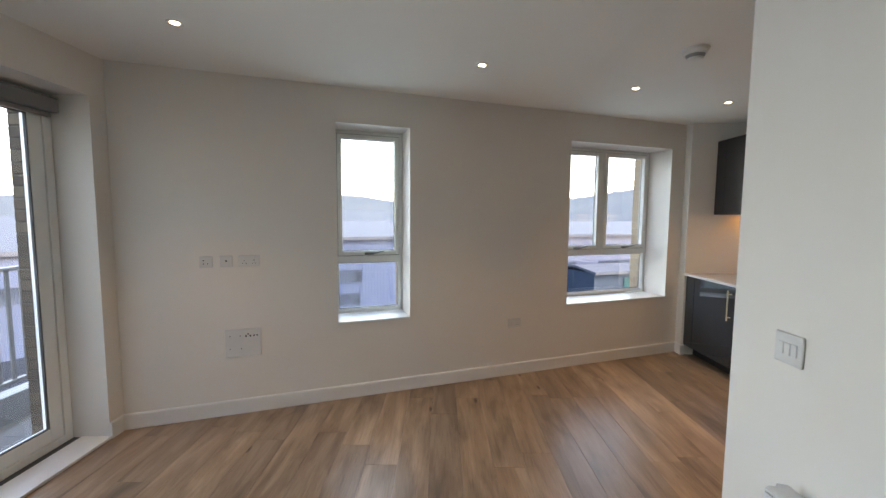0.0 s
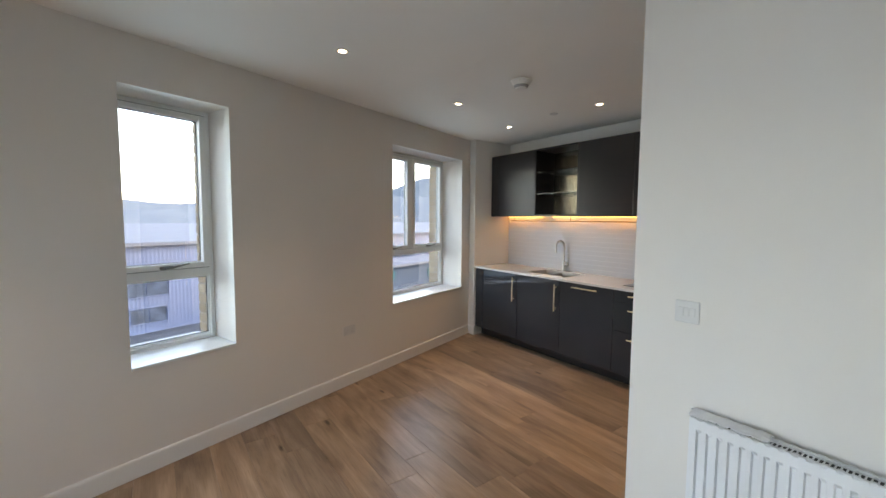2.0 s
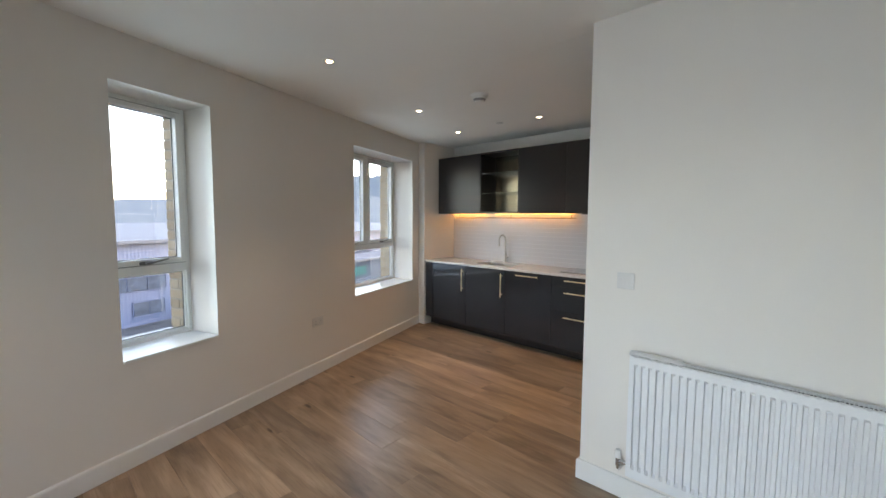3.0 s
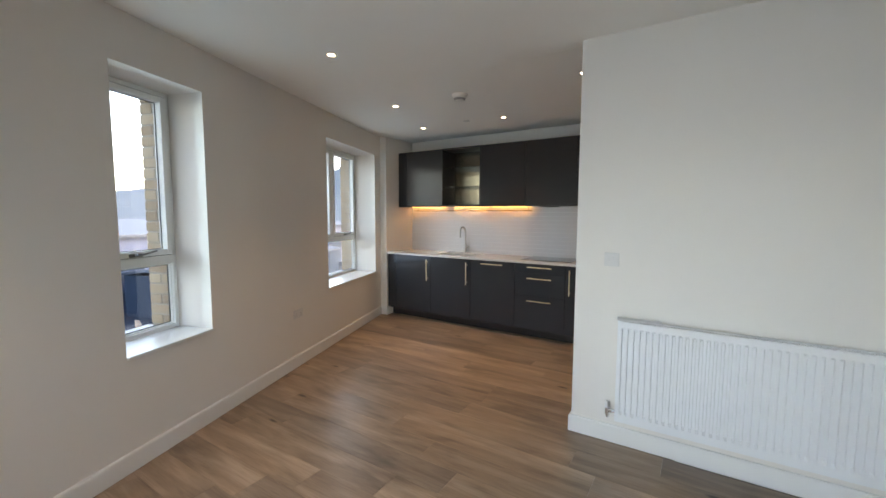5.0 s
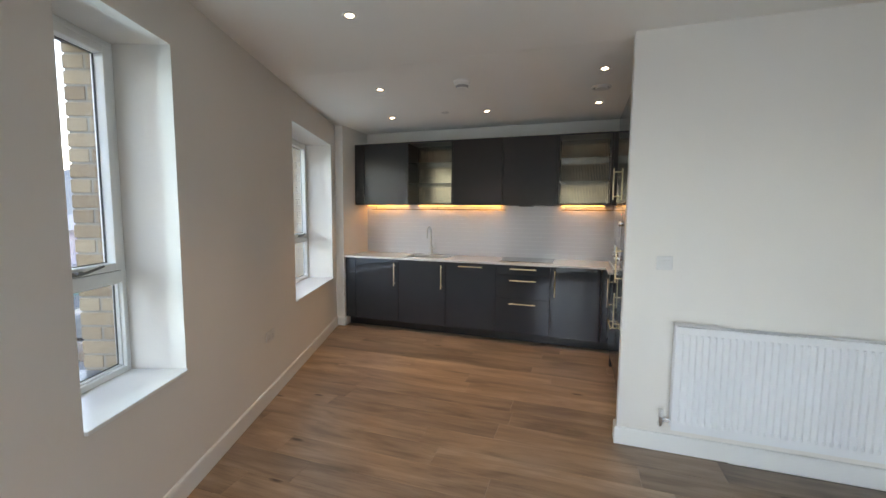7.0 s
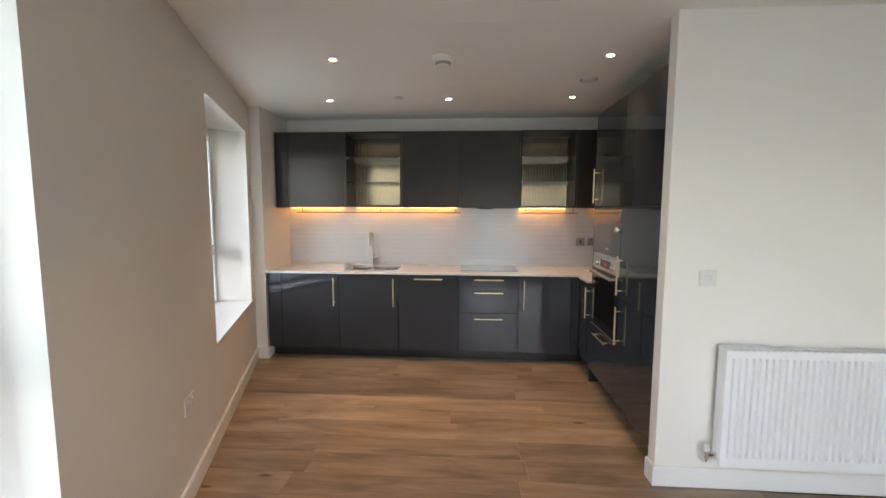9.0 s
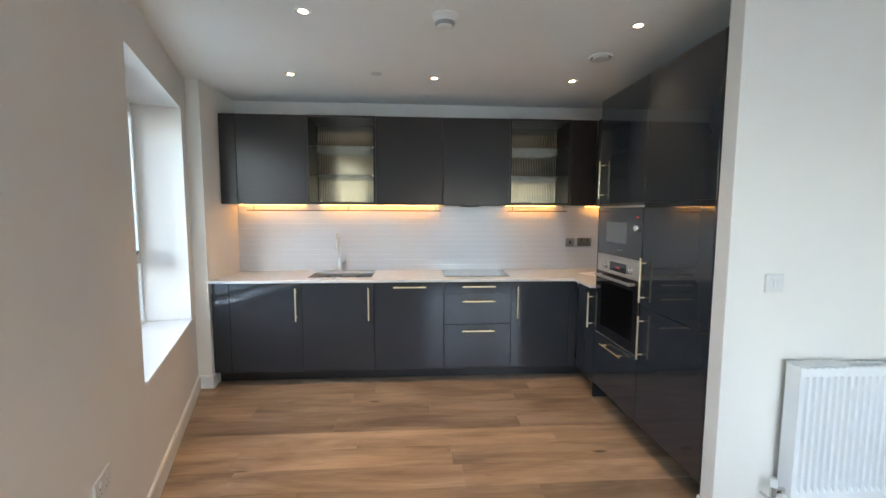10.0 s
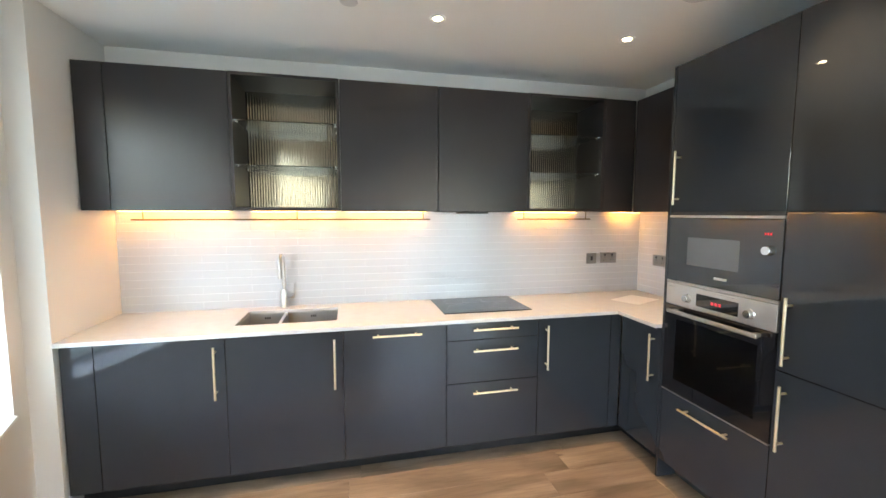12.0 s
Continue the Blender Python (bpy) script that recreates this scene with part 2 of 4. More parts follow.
def cyl(bm, a, b, r, r2=None, seg=20, caps=True):
    a, b = Vector(a), Vector(b)
    m = Matrix.Translation((a + b) / 2) @ (b - a).to_track_quat("Z", "Y").to_matrix().to_4x4()
    bmesh.ops.create_cone(bm, cap_ends=caps, segments=seg, radius1=r, radius2=r if r2 is None else r2, depth=(b - a).length, matrix=m)
    return bm


def lathe(bm, profile, seg=32, m=Matrix()):
    """Turns a profile of (radius, height) round z."""
    rings = []
    for r, z in profile:
        if r < 1e-6:
            rings.append([bm.verts.new(m @ Vector((0, 0, z)))])
        else:
            rings.append([bm.verts.new(m @ Vector((r * math.cos(k * math.tau / seg), r * math.sin(k * math.tau / seg), z))) for k in range(seg)])
    for a, b in zip(rings, rings[1:]):
        for k in range(seg):
            j = (k + 1) % seg
            if len(a) == 1 and len(b) == 1:
                continue
            if len(a) == 1:
                bm.faces.new((a[0], b[k], b[j]))
            elif len(b) == 1:
                bm.faces.new((a[k], a[j], b[0]))
            else:
                bm.faces.new((a[k], a[j], b[j], b[k]))
    return bm


def prism(bm, poly, z0, z1, inset=0.0):
    """An upright prism over a convex plan, its top edge chamfered by inset."""
    n = len(poly)
    low = [bm.verts.new((x, y, z0)) for x, y in poly]
    if inset:
        cx, cy = sum(p[0] for p in poly) / n, sum(p[1] for p in poly) / n
        mid = [bm.verts.new((x, y, z1 - inset)) for x, y in poly]
        top = [bm.verts.new((x - math.copysign(inset, x - cx), y - math.copysign(inset, y - cy), z1)) for x, y in poly]
        rings = [low, mid, top]
    else:
        rings = [low, [bm.verts.new((x, y, z1)) for x, y in poly]]
    for a, b in zip(rings, rings[1:]):
        for k in range(n):
            j = (k + 1) % n
            bm.faces.new((a[k], a[j], b[j], b[k]))
    bm.faces.new(rings[-1])
    bm.faces.new(low[::-1])
    return bm


def tube(bm, pts, r, seg=14):
    """A round tube along points."""
    rings = []
    for i, p in enumerate(pts):
        d = (Vector(pts[min(i + 1, len(pts) - 1)]) - Vector(pts[max(i - 1, 0)])).normalized()
        side = d.orthogonal().normalized() if not rings else (side - d * side.dot(d)).normalized()
        up = d.cross(side)
        rad = r[i] if isinstance(r, (list, tuple)) else r
        rings.append([bm.verts.new(Vector(p) + (side * math.cos(k * math.tau / seg) + up * math.sin(k * math.tau / seg)) * rad) for k in range(seg)])
    for a, b in zip(rings, rings[1:]):
        for k in range(seg):
            j = (k + 1) % seg
            bm.faces.new((a[k], a[j], b[j], b[k]))
    bm.faces.new(rings[0][::-1])
    bm.faces.new(rings[-1])
    return bm


def mesh_of(name, bm, material, smooth=False):
    bmesh.ops.recalc_face_normals(bm, faces=bm.faces)
    me = bpy.data.meshes.new(name)
    bm.to_mesh(me)
    bm.free()
    me.materials.append(material)
    if smooth:
        for p in me.polygons:
            p.use_smooth = True
        me.set_sharp_from_angle(angle=radians(35))
    return me


def part(name, bm, material, parent=None, label="", smooth=False):
    ob = new(name, mesh_of(name, bm, material, smooth))
    if parent is not None:
        ob.parent = parent
    return tagged(ob, label)


def thing(name, label, category, group="", kind="", at=None):
    ob = new(name)
    ob.empty_display_size = 0.1
    if at is not None:
        ob.matrix_world = at
    return tagged(ob, label, category, group, kind)


def block(name, lo, hi, material, parent=None, label="", bevel=0.0, seg=2):
    return part(name, box(bmesh.new(), lo, hi, bevel, seg), material, parent, label)


def structure(name, boxes, material, label, category, m=None, bevel=0.0):
    bm = bmesh.new()
    for lo, hi in boxes:
        box(bm, lo, hi, bevel)
    ob = part(name, bm, material, None)
    if m is not None:
        ob.matrix_world = m
    return tagged(ob, label, category, kind="structure")


# ---- plan ----
ANGLE = 19.62                       # the window wall runs askew to the kitchen
W0X, W0Y = 0.152, 3.832
WALLM = pose(W0X, W0Y, 0, 0, 0, ANGLE)   # along the wall, outwards, up
SLOPE = math.tan(radians(ANGLE))
H = 2.565                           # ceiling
XW, XP, XK = -1.83, 1.397, 3.77      # west wall, radiator wall, kitchen wall
YS, YT, YN = -1.5, 1.0, 4.785       # south wall, wall behind the tall units, kitchen north wall
REV = 0.28                          # depth of the inner window reveals
W1 = (-0.602, 0.012, 0.648, 2.283)  # along, along, sill, head
W2 = (1.658, 2.985, 0.648, 2.290)
U0, U1 = -2.10, 3.25
XN = 3.145                          # end of the kitchen side wall
DY0, DY1, DH = 0.30, 3.005, 2.30    # balcony door


def wall_y(x):
    return W0Y + (x - W0X) * SLOPE


def pierced(u0, u1, z0, z1, y0, y1, holes):
    """Boxes of a wall along x with openings (a, b, sill, head)."""
    out, at = [], u0
    for a, b, s, h in holes:
        out += [((at, y0, z0), (a, y1, z1)), ((a, y0, z0), (b, y1, s)), ((a, y0, h), (b, y1, z1))]
        at = b
    return [bx for bx in out + [((at, y0, z0), (u1, y1, z1))] if all(h - l > 1e-4 for l, h in zip(*bx))]


# ---- structure ----
structure("wall_north", pierced(U0, U1, -0.1, H + 0.15, 0.0, 0.34, [W1, W2]), M_WALL, "warm white painted plaster wall with two deep window openings", "wall", WALLM)
OUT0, OUT1 = 0.344, 0.53
outer = structure("wall_facade", pierced(U0 - 0.4, U1 + 3, -1.0, H + 1.0, OUT0, OUT1 - 0.012, [(a - 0.0, b + 0.0, s - 0.02, h) for a, b, s, h in (W1, W2)]), M_MORTAR,
                  "buff brick outer leaf of the wall with pale mortar", "wall", WALLM)
structure("wall_west", [((XW - 0.34, YS - 0.2, -0.1), (XW, DY0, H + 0.15)), ((XW - 0.34, DY1, -0.1), (XW, 3.3, H + 0.15)), ((XW - 0.34, DY0, DH), (XW, DY1, H + 0.15))], M_WALL,
          "warm white painted wall with the balcony door opening", "wall")
structure("wall_south", [((XW, YS - 0.2, -0.1), (XP + 0.085, YS, H + 0.15))], M_WALL, "plain warm white painted wall", "wall")
structure("wall_east", [((XP, YS, -0.1), (XP + 0.085, 1.644, H + 0.15))], M_WALL, "white painted partition wall ending in a square corner", "wall", bevel=0.003)
structure("wall_tall_units", [((XP + 0.087, YT - 0.15, -0.1), (XK + 0.2, YT, H + 0.15))], M_WALL, "white painted wall behind the tall kitchen units", "wall")
structure("wall_kitchen", [((XK, YT, -0.1), (XK + 0.2, YN + 0.3, H + 0.15))], M_WALL, "white painted kitchen back wall", "wall")
structure("wall_kitchen_north", [((XN, YN, -0.1), (XK, YN + 0.3, H + 0.15))], M_WALL, "white painted side wall with a shallow pier", "wall")
ceil_bm = bmesh.new()
prism(ceil_bm, [(XW - 0.3, YS - 0.2), (XP + 0.085, YS - 0.2), (XP + 0.085, 4.6), (XW - 0.3, wall_y(XW - 0.3) + 0.2)], H, H + 0.14)
prism(ceil_bm, [(XP + 0.086, YT - 0.1), (XK + 0.2, YT - 0.1), (XK + 0.2, 5.3), (XP + 0.086, 4.7)], H, H + 0.14)
tagged(part("ceiling", ceil_bm, M_CEIL), "smooth white painted ceiling with recessed downlights", "ceiling", kind="structure")


def skirting(name, a, b, parent_m=None, height=0.115):
    """A skirting board on the left of the line from a to b, chamfered at the top."""
    a, b = Vector((*a, 0)), Vector((*b, 0))
    d = (b - a).normalized()
    n = Vector((-d.y, d.x, 0))
    bm = bmesh.new()
    prof = [(0.0, 0.002), (0.016, 0.002), (0.016, height - 0.012), (0.013, height - 0.003), (0.008, height), (0.0, height)]
    ra = [bm.verts.new(a + n * o + Vector((0, 0, z))) for o, z in prof]
    rb = [bm.verts.new(b + n * o + Vector((0, 0, z))) for o, z in prof]
    for k in range(len(prof)):
        j = (k + 1) % len(prof)
        bm.faces.new((ra[k], ra[j], rb[j], rb[k]))
    bm.faces.new(ra)
    bm.faces.new(rb[::-1])
    return tagged(part(name, bm, M_TRIM), "white painted skirting board with an eased top edge", "skirting board", kind="structure")


skirting("baseboard", (XN, wall_y(XN) - 0.001), (XW + 0.001, wall_y(XW) - 0.001))
skirting("baseboard", (XW, wall_y(XW) - 0.02), (XW, DY1 + 0.001))
skirting("baseboard", (XW, DY0), (XW, YS))
skirting("baseboard", (XW, YS), (XP, YS))
skirting("baseboard", (XP, YS + 0.02), (XP, 1.644))
skirting("baseboard", (XP - 0.016, 1.644), (XP + 0.085, 1.644))
skirting("baseboard", (3.18, YN), (XN - 0.016, YN))
skirting("baseboard", (XN, YN - 0.001), (XN, wall_y(XN) - 0.02))


# ---- windows ----
def frame_bars(bm, a, b, s, h, y0, y1, w, bevel=0.004):
    """A rectangular frame of four bars, butted."""
    box(bm, (a, y0, s), (a + w, y1, h), bevel)
    box(bm, (b - w, y0, s), (b, y1, h), bevel)
    box(bm, (a + w, y0, s), (b - w, y1, s + w), bevel)
    box(bm, (a + w, y0, h - w), (b - w, y1, h), bevel)
    return bm


SW = 0.038                          # width of a sash bar


def casement(parent, a, b, s, h, y):
    """An opening sash with its deep-set pane, shadow gap and handle."""
    g = 0.004
    part("seal", frame_bars(bmesh.new(), a, b, s, h, y - 0.004, y + 0.03, 0.009, 0), M_SEAL, parent, "dark rubber seal")
    sash = part("sash", frame_bars(bmesh.new(), a + g, b - g, s + g, h - g, y - 0.016, y + 0.05, SW), M_FRAME, parent)
    pane = block("pane", (a + SW, y + 0.036, s + SW), (b - SW, y + 0.044, h - SW), M_GLASS, sash, "clear window pane")
    pane.visible_shadow = False
    e = SW + 0.0045
    part("gasket", frame_bars(bmesh.new(), a + e, b - e, s + e, h - e, y + 0.028, y + 0.035, 0.004, 0), M_SEAL, sash, "thin dark glazing gasket")
    mid = (a + b) / 2 + 0.01
    bm = bmesh.new()
    box(bm, (mid - 0.055, y - 0.030, s + 0.008), (mid + 0.03, y - 0.0165, s + 0.030), 0.005)
    cyl(bm, (mid - 0.01, y - 0.024, s + 0.02), (mid - 0.01, y - 0.045, s + 0.022), 0.010)
    part("handle_base", bm, M_HANDLE, sash, "dark grey window handle base", True)
    bm = bmesh.new()
    tube(bm, [(mid - 0.03, y - 0.046, s + 0.018), (mid + 0.03, y - 0.047, s + 0.024), (mid + 0.12, y - 0.044, s + 0.040)], [0.007, 0.0065, 0.005], 10)
    part("handle", bm, M_HANDLE, sash, "dark grey tapered lever handle", True)


def window(name, win, doubles, label):
    a, b, s, h = win
    w = thing(name, label, "window", kind="structure", at=WALLM)
    y0, y1, fw = (REV, 0.34, 0.028) if not doubles else (REV + 0.025, 0.365, 0.030)
    s2 = s + 0.012
    part("window_frame", frame_bars(bmesh.new(), a + 0.001, b - 0.001, s2, h - 0.001, y0, y1, fw), M_FRAME, w, "pale grey-white window frame")
    tz = 1.12
    block("transom", (a + fw, y0 - 0.002, tz), (b - fw, y1 - 0.004, tz + 0.06), M_FRAME, w, bevel=0.004)
    cols = [a + fw, b - fw] if not doubles else [a + fw, (a + b) / 2 - 0.03, (a + b) / 2 + 0.03, b - fw]
    if doubles:
        block("mullion", (cols[1], y0 - 0.002, tz + 0.06), (cols[2], y1 - 0.004, h - fw - 0.001), M_FRAME, w, bevel=0.004)
    for k in range(0, len(cols), 2):
        casement(w, cols[k], cols[k + 1], tz + 0.06, h - fw - 0.001, y0 + 0.008)
    fixed = block("fixed_pane", (a + fw, y0 + 0.044, s2 + fw), (b - fw, y0 + 0.052, tz), M_GLASS, w, "clear fixed lower pane")
    fixed.visible_shadow = False
    part("glazing_bead", frame_bars(bmesh.new(), a + fw, b - fw, s2 + fw, tz, y0 + 0.018, y0 + 0.043, 0.008, 0.002), M_FRAME, w)
    part("gasket", frame_bars(bmesh.new(), a + fw + 0.009, b - fw - 0.009, s2 + fw + 0.009, tz - 0.009, y0 + 0.036, y0 + 0.043, 0.004, 0), M_SEAL, w, "thin dark glazing gasket")
    block("window_sill", (a + 0.001, -0.014, s - 0.006), (b - 0.001, y0 - 0.001, s + 0.012), M_SILL, w, "white window board", 0.004)
    block("outer_sill", (a, y1, s - 0.03), (b, OUT1 + 0.03, s + 0.004), M_RAIL, w, "grey metal outer sill", 0.003)
    return w


window("window_1", W1, False, "tall narrow window with an opening upper sash and fixed lower pane")
window("window_2", W2, True, "two-sash window over one fixed lower pane, in a deep white reveal")

# ---- balcony door ----
XD = XW - 0.25
door = thing("door_1", "white framed glazed balcony door, shut", "door", kind="structure")


def yframe(bm, a, b, s, h, x0, x1, w, bevel=0.004):
    box(bm, (x0, a, s), (x1, a + w, h), bevel)
    box(bm, (x0, b - w, s), (x1, b, h), bevel)
    box(bm, (x0, a + w, s), (x1, b - w, s + w), bevel)
    box(bm, (x0, a + w, h - w), (x1, b - w, h), bevel)
    return bm


part("door_frame", yframe(bmesh.new(), DY0 + 0.001, DY1 - 0.001, 0.004, DH - 0.001, XD - 0.07, XD, 0.055), M_FRAME, door, "pale grey-white fixed frame")
DM = (DY0 + DY1) / 2
for a, b in ((DY0 + 0.06, DM - 0.003), (DM + 0.003, DY1 - 0.06)):
    leaf = part("door_leaf", yframe(bmesh.new(), a, b, 0.062, DH - 0.06, XD - 0.062, XD - 0.008, 0.085), M_FRAME, door)
    pane = block("pane", (XD - 0.04, a + 0.085, 0.147), (XD - 0.032, b - 0.085, DH - 0.145), M_GLASS, leaf, "clear door pane")
    pane.visible_shadow = False
    part("gasket", yframe(bmesh.new(), a + 0.0855, b - 0.0855, 0.1475, DH - 0.1455, XD - 0.03, XD - 0.012, 0.006, 0), M_SEAL, leaf, "dark glazing gasket")
bm = bmesh.new()
box(bm, (XD - 0.015, DM + 0.03, 1.0), (XD - 0.004, DM + 0.06, 1.14), 0.004)
box(bm, (XD + 0.02, DM + 0.035, 1.09), (XD + 0.034, DM + 0.16, 1.11), 0.005)
cyl(bm, (XD - 0.004, DM + 0.045, 1.1), (XD + 0.03, DM + 0.045, 1.1), 0.009)
part("door_handle", bm, M_CHROME, door, "grey metal lever handle", True)
block("drain_channel", (XD + 0.002, DY0 + 0.002, 0.003), (XD + 0.06, DY1 - 0.002, 0.012), M_DARKPL, door, "dark threshold channel")
block("threshold_board", (XD + 0.062, DY0 + 0.002, 0.003), (XW + 0.012, DY1 - 0.002, 0.022), M_TRIM, door, "white threshold board", 0.003)
blind = thing("roller_blind", "grey roller blind cassette, rolled up above the balcony door", "blind")
block("cassette", (XD + 0.002, DY0 + 0.01, DH - 0.125), (XD + 0.085, DY1 - 0.03, DH - 0.035), M_BLIND, blind, bevel=0.008)
block("bottom_rail", (XD + 0.03, DY0 + 0.03, DH - 0.155), (XD + 0.05, DY1 - 0.05, DH - 0.128), M_GREYPL, blind, "grey blind bottom rail", 0.006)

# ---- sockets and plates ----
def plate(name, label, category, m, w, h, group="", rockers=0, sockets=0, dots=(), material=None, insert=None):
    """A wall plate in the plane of local x and z, facing local -y."""
    p = thing(name, label, category, group, at=m)
    material = material or M_PLASTIC
    block("faceplate", (-w / 2, -0.009, -h / 2), (w / 2, 0.0, h / 2), material, p, bevel=0.0035)
    for k in range(rockers):
        c = (k - (rockers - 1) / 2) * 0.021
        block("rocker", (c - 0.0095, -0.0125, -0.017), (c + 0.0095, -0.0085, 0.017), insert or M_PLASTIC, p, bevel=0.002)
    for k in range(sockets):
        c = (k - (sockets - 1) / 2) * 0.066
        bm = bmesh.new()
        for dx, dz, sx, sz in ((0, 0.004, 0.004, 0.008), (-0.011, -0.018, 0.007, 0.004), (0.011, -0.018, 0.007, 0.004)):
            box(bm, (c + dx - sx / 2, -0.0096, dz - sz / 2), (c + dx + sx / 2, -0.0088, dz + sz / 2))
        part("pin_slots", bm, M_DARKPL, p, "dark socket pin slots")
        block("rocker", (c + math.copysign(0.0, c) - 0.006, -0.013, 0.014), (c + 0.006, -0.0085, 0.032), insert or M_PLASTIC, p, bevel=0.002)
    for dx, dz, r in dots:
        part("port", cyl(bmesh.new(), (dx, -0.0088, dz), (dx, -0.0115, dz), r, seg=14), M_DARKPL, p, "dark socket port")
    return p


def on_wall(u, z):
    return WALLM @ pose(u, -0.0005, z)


plate("data_socket", "white double data outlet plate on the window wall", "wall socket", on_wall(-1.546, 1.190), 0.088, 0.086, dots=[(-0.015, 0.012, 0.005), (-0.015, -0.012, 0.004), (0.012, -0.012, 0.004)])
plate("aerial_socket", "white single aerial outlet plate on the window wall", "wall socket", on_wall(-1.412, 1.192), 0.086, 0.086, dots=[(0.0, 0.004, 0.007)])
plate("double_socket", "white twin power socket high on the window wall", "wall socket", on_wall(-1.256, 1.192), 0.147, 0.086, sockets=2)
plate("double_socket", "white twin power socket low on the window wall", "wall socket", on_wall(1.052, 0.513), 0.147, 0.086, sockets=2)
plate("media_plate", "large white media plate with sockets and aerial ports", "media plate", on_wall(-1.315, 0.560), 0.25, 0.215,
      dots=[(0.02, 0.05, 0.007), (0.035, 0.066, 0.006), (0.05, 0.05, 0.007), (0.075, 0.052, 0.006), (0.098, 0.052, 0.006), (-0.09, 0.055, 0.004), (-0.02, 0.055, 0.004), (-0.09, -0.045, 0.004), (-0.015, -0.045, 0.004)])
plate("light_switch", "white three-gang light switch on the partition wall", "light switch", pose(XP - 0.0005, 1.423, 1.188, 0, 0, -90), 0.088, 0.086, rockers=3)
plate("cooker_switch", "brushed steel cooker switch on the tiled splashback", "light switch", pose(XK - 0.0085, 1.454, 1.204, 0, 0, -90), 0.09, 0.088, rockers=1, material=M_PLATE, insert=M_DARKPL)
plate("steel_socket", "brushed steel twin power socket on the tiled splashback", "wall socket", pose(XK - 0.0085, 1.300, 1.207, 0, 0, -90), 0.148, 0.088, sockets=2, material=M_PLATE, insert=M_DARKPL)
plate("steel_socket", "brushed steel twin power socket on the side splashback", "wall socket", pose(3.515, YT + 0.0085, 1.200, 0, 0, 180), 0.148, 0.088, sockets=2, material=M_PLATE, insert=M_DARKPL)


# ---- radiator ----
def radiator():
    y0, y1, z0, z1, xf = -0.04, 1.356, 0.190, 0.825, 1.296
    r = thing("radiator", "white double panel radiator with vertical flutes", "radiator")
    for name, xs, d in (("front_panel", xf, 1), ("back_panel", xf + 0.072, -1)):
        bm = bmesh.new()
        pitch, rows = 0.0333, []
        n = int(round((y1 - y0 - 0.03) / pitch))
        for z, k in ((z0, 0.0), (z0 + 0.045, 0.0), (z0 + 0.065, 1.0), (z1 - 0.055, 1.0), (z1 - 0.04, 0.0), (z1 - 0.006, 0.0), (z1, 0.5)):
            row = [bm.verts.new((xs, y0, z))]
            for i in range(n):
                c = y0 + 0.015 + (i + 0.5) * pitch
                for dy, dep in ((-0.5, 0), (-0.27, 0), (-0.19, 1), (0.19, 1), (0.27, 0)):
                    row.append(bm.verts.new((xs + d * 0.014 * dep * k, c + dy * pitch, z)))
            row.append(bm.verts.new((xs, y1, z)))
            rows.append(row)
        for a, b in zip(rows, rows[1:]):
            for i in range(len(a) - 1):
                bm.faces.new((a[i], a[i + 1], b[i + 1], b[i]))
        ret = bmesh.ops.extrude_face_region(bm, geom=list(bm.faces))
        bmesh.ops.translate(bm, verts=[v for v in ret["geom"] if isinstance(v, bmesh.types.BMVert)], vec=(d * 0.013, 0, 0))
        part(name, bm, M_RAD, r)
    for y in (y0 - 0.001, y1 - 0.002):
        block("side_panel", (xf + 0.004, y, z0 + 0.03), (xf + 0.068, y + 0.003, z1 + 0.002), M_RAD, r, bevel=0.001)
    # dark plate under the slats, standing in for the shade in the slots
    bm = bmesh.new()
    box(bm, (xf + 0.013, y0, z1 - 0.012), (xf + 0.059, y1, z1 - 0.009))
    part("slot_shade", bm, M_DARKPL, r, "dark plate standing in for the shade in the grille slots")
    bm = bmesh.new()
    y = y0 + 0.01
    while y < y1 - 0.03:
        box(bm, (xf + 0.014, y, z1 - 0.007), (xf + 0.058, y + 0.004, z1 - 0.004))
        y += 0.0125
    box(bm, (xf + 0.013, y0, z1 - 0.010), (xf + 0.017, y1, z1 - 0.004))
    box(bm, (xf + 0.055, y0, z1 - 0.010), (xf + 0.059, y1, z1 - 0.003))
    part("grille", bm, M_RAD, r, "white slotted grille")
    bm = bmesh.new()
    for k in range(46):
        yy = y0 + 0.03 + k * (y1 - y0 - 0.06) / 45
        box(bm, (xf + 0.014, yy, z0 + 0.05), (xf + 0.058, yy + 0.002, z1 - 0.03))
    part("convector", bm, M_RAD, r)
    bm = bmesh.new()
    cyl(bm, (xf + 0.036, y1, z0 + 0.045), (xf + 0.036, y1 + 0.05, z0 + 0.045), 0.011)
    cyl(bm, (xf + 0.036, y1 + 0.05, z0 + 0.018), (xf + 0.036, y1 + 0.05, z0 + 0.062), 0.013)
    cyl(bm, (xf + 0.036, y1 + 0.02, z0 + 0.045), (xf + 0.036, y1 + 0.036, z0 + 0.045), 0.016, seg=6)
    valve = part("valve", bm, M_CHROME, r, "chrome radiator valve", True)
    part("valve_cap", cyl(bmesh.new(), (xf + 0.036, y1 + 0.05, z0 + 0.062), (xf + 0.036, y1 + 0.05, z0 + 0.105), 0.015, 0.013), M_PLASTIC, valve, "white plastic valve cap", True)
    part("pipe", tube(bmesh.new(), [(xf + 0.036, y1 + 0.05, z0 + 0.02), (xf + 0.036, y1 + 0.05, z0 + 0.005), (xf + 0.06, y1 + 0.05, z0 - 0.012), (XP, y1 + 0.05, z0 - 0.012)], 0.0075), M_CHROME, r, "chrome pipe into the wall", True)
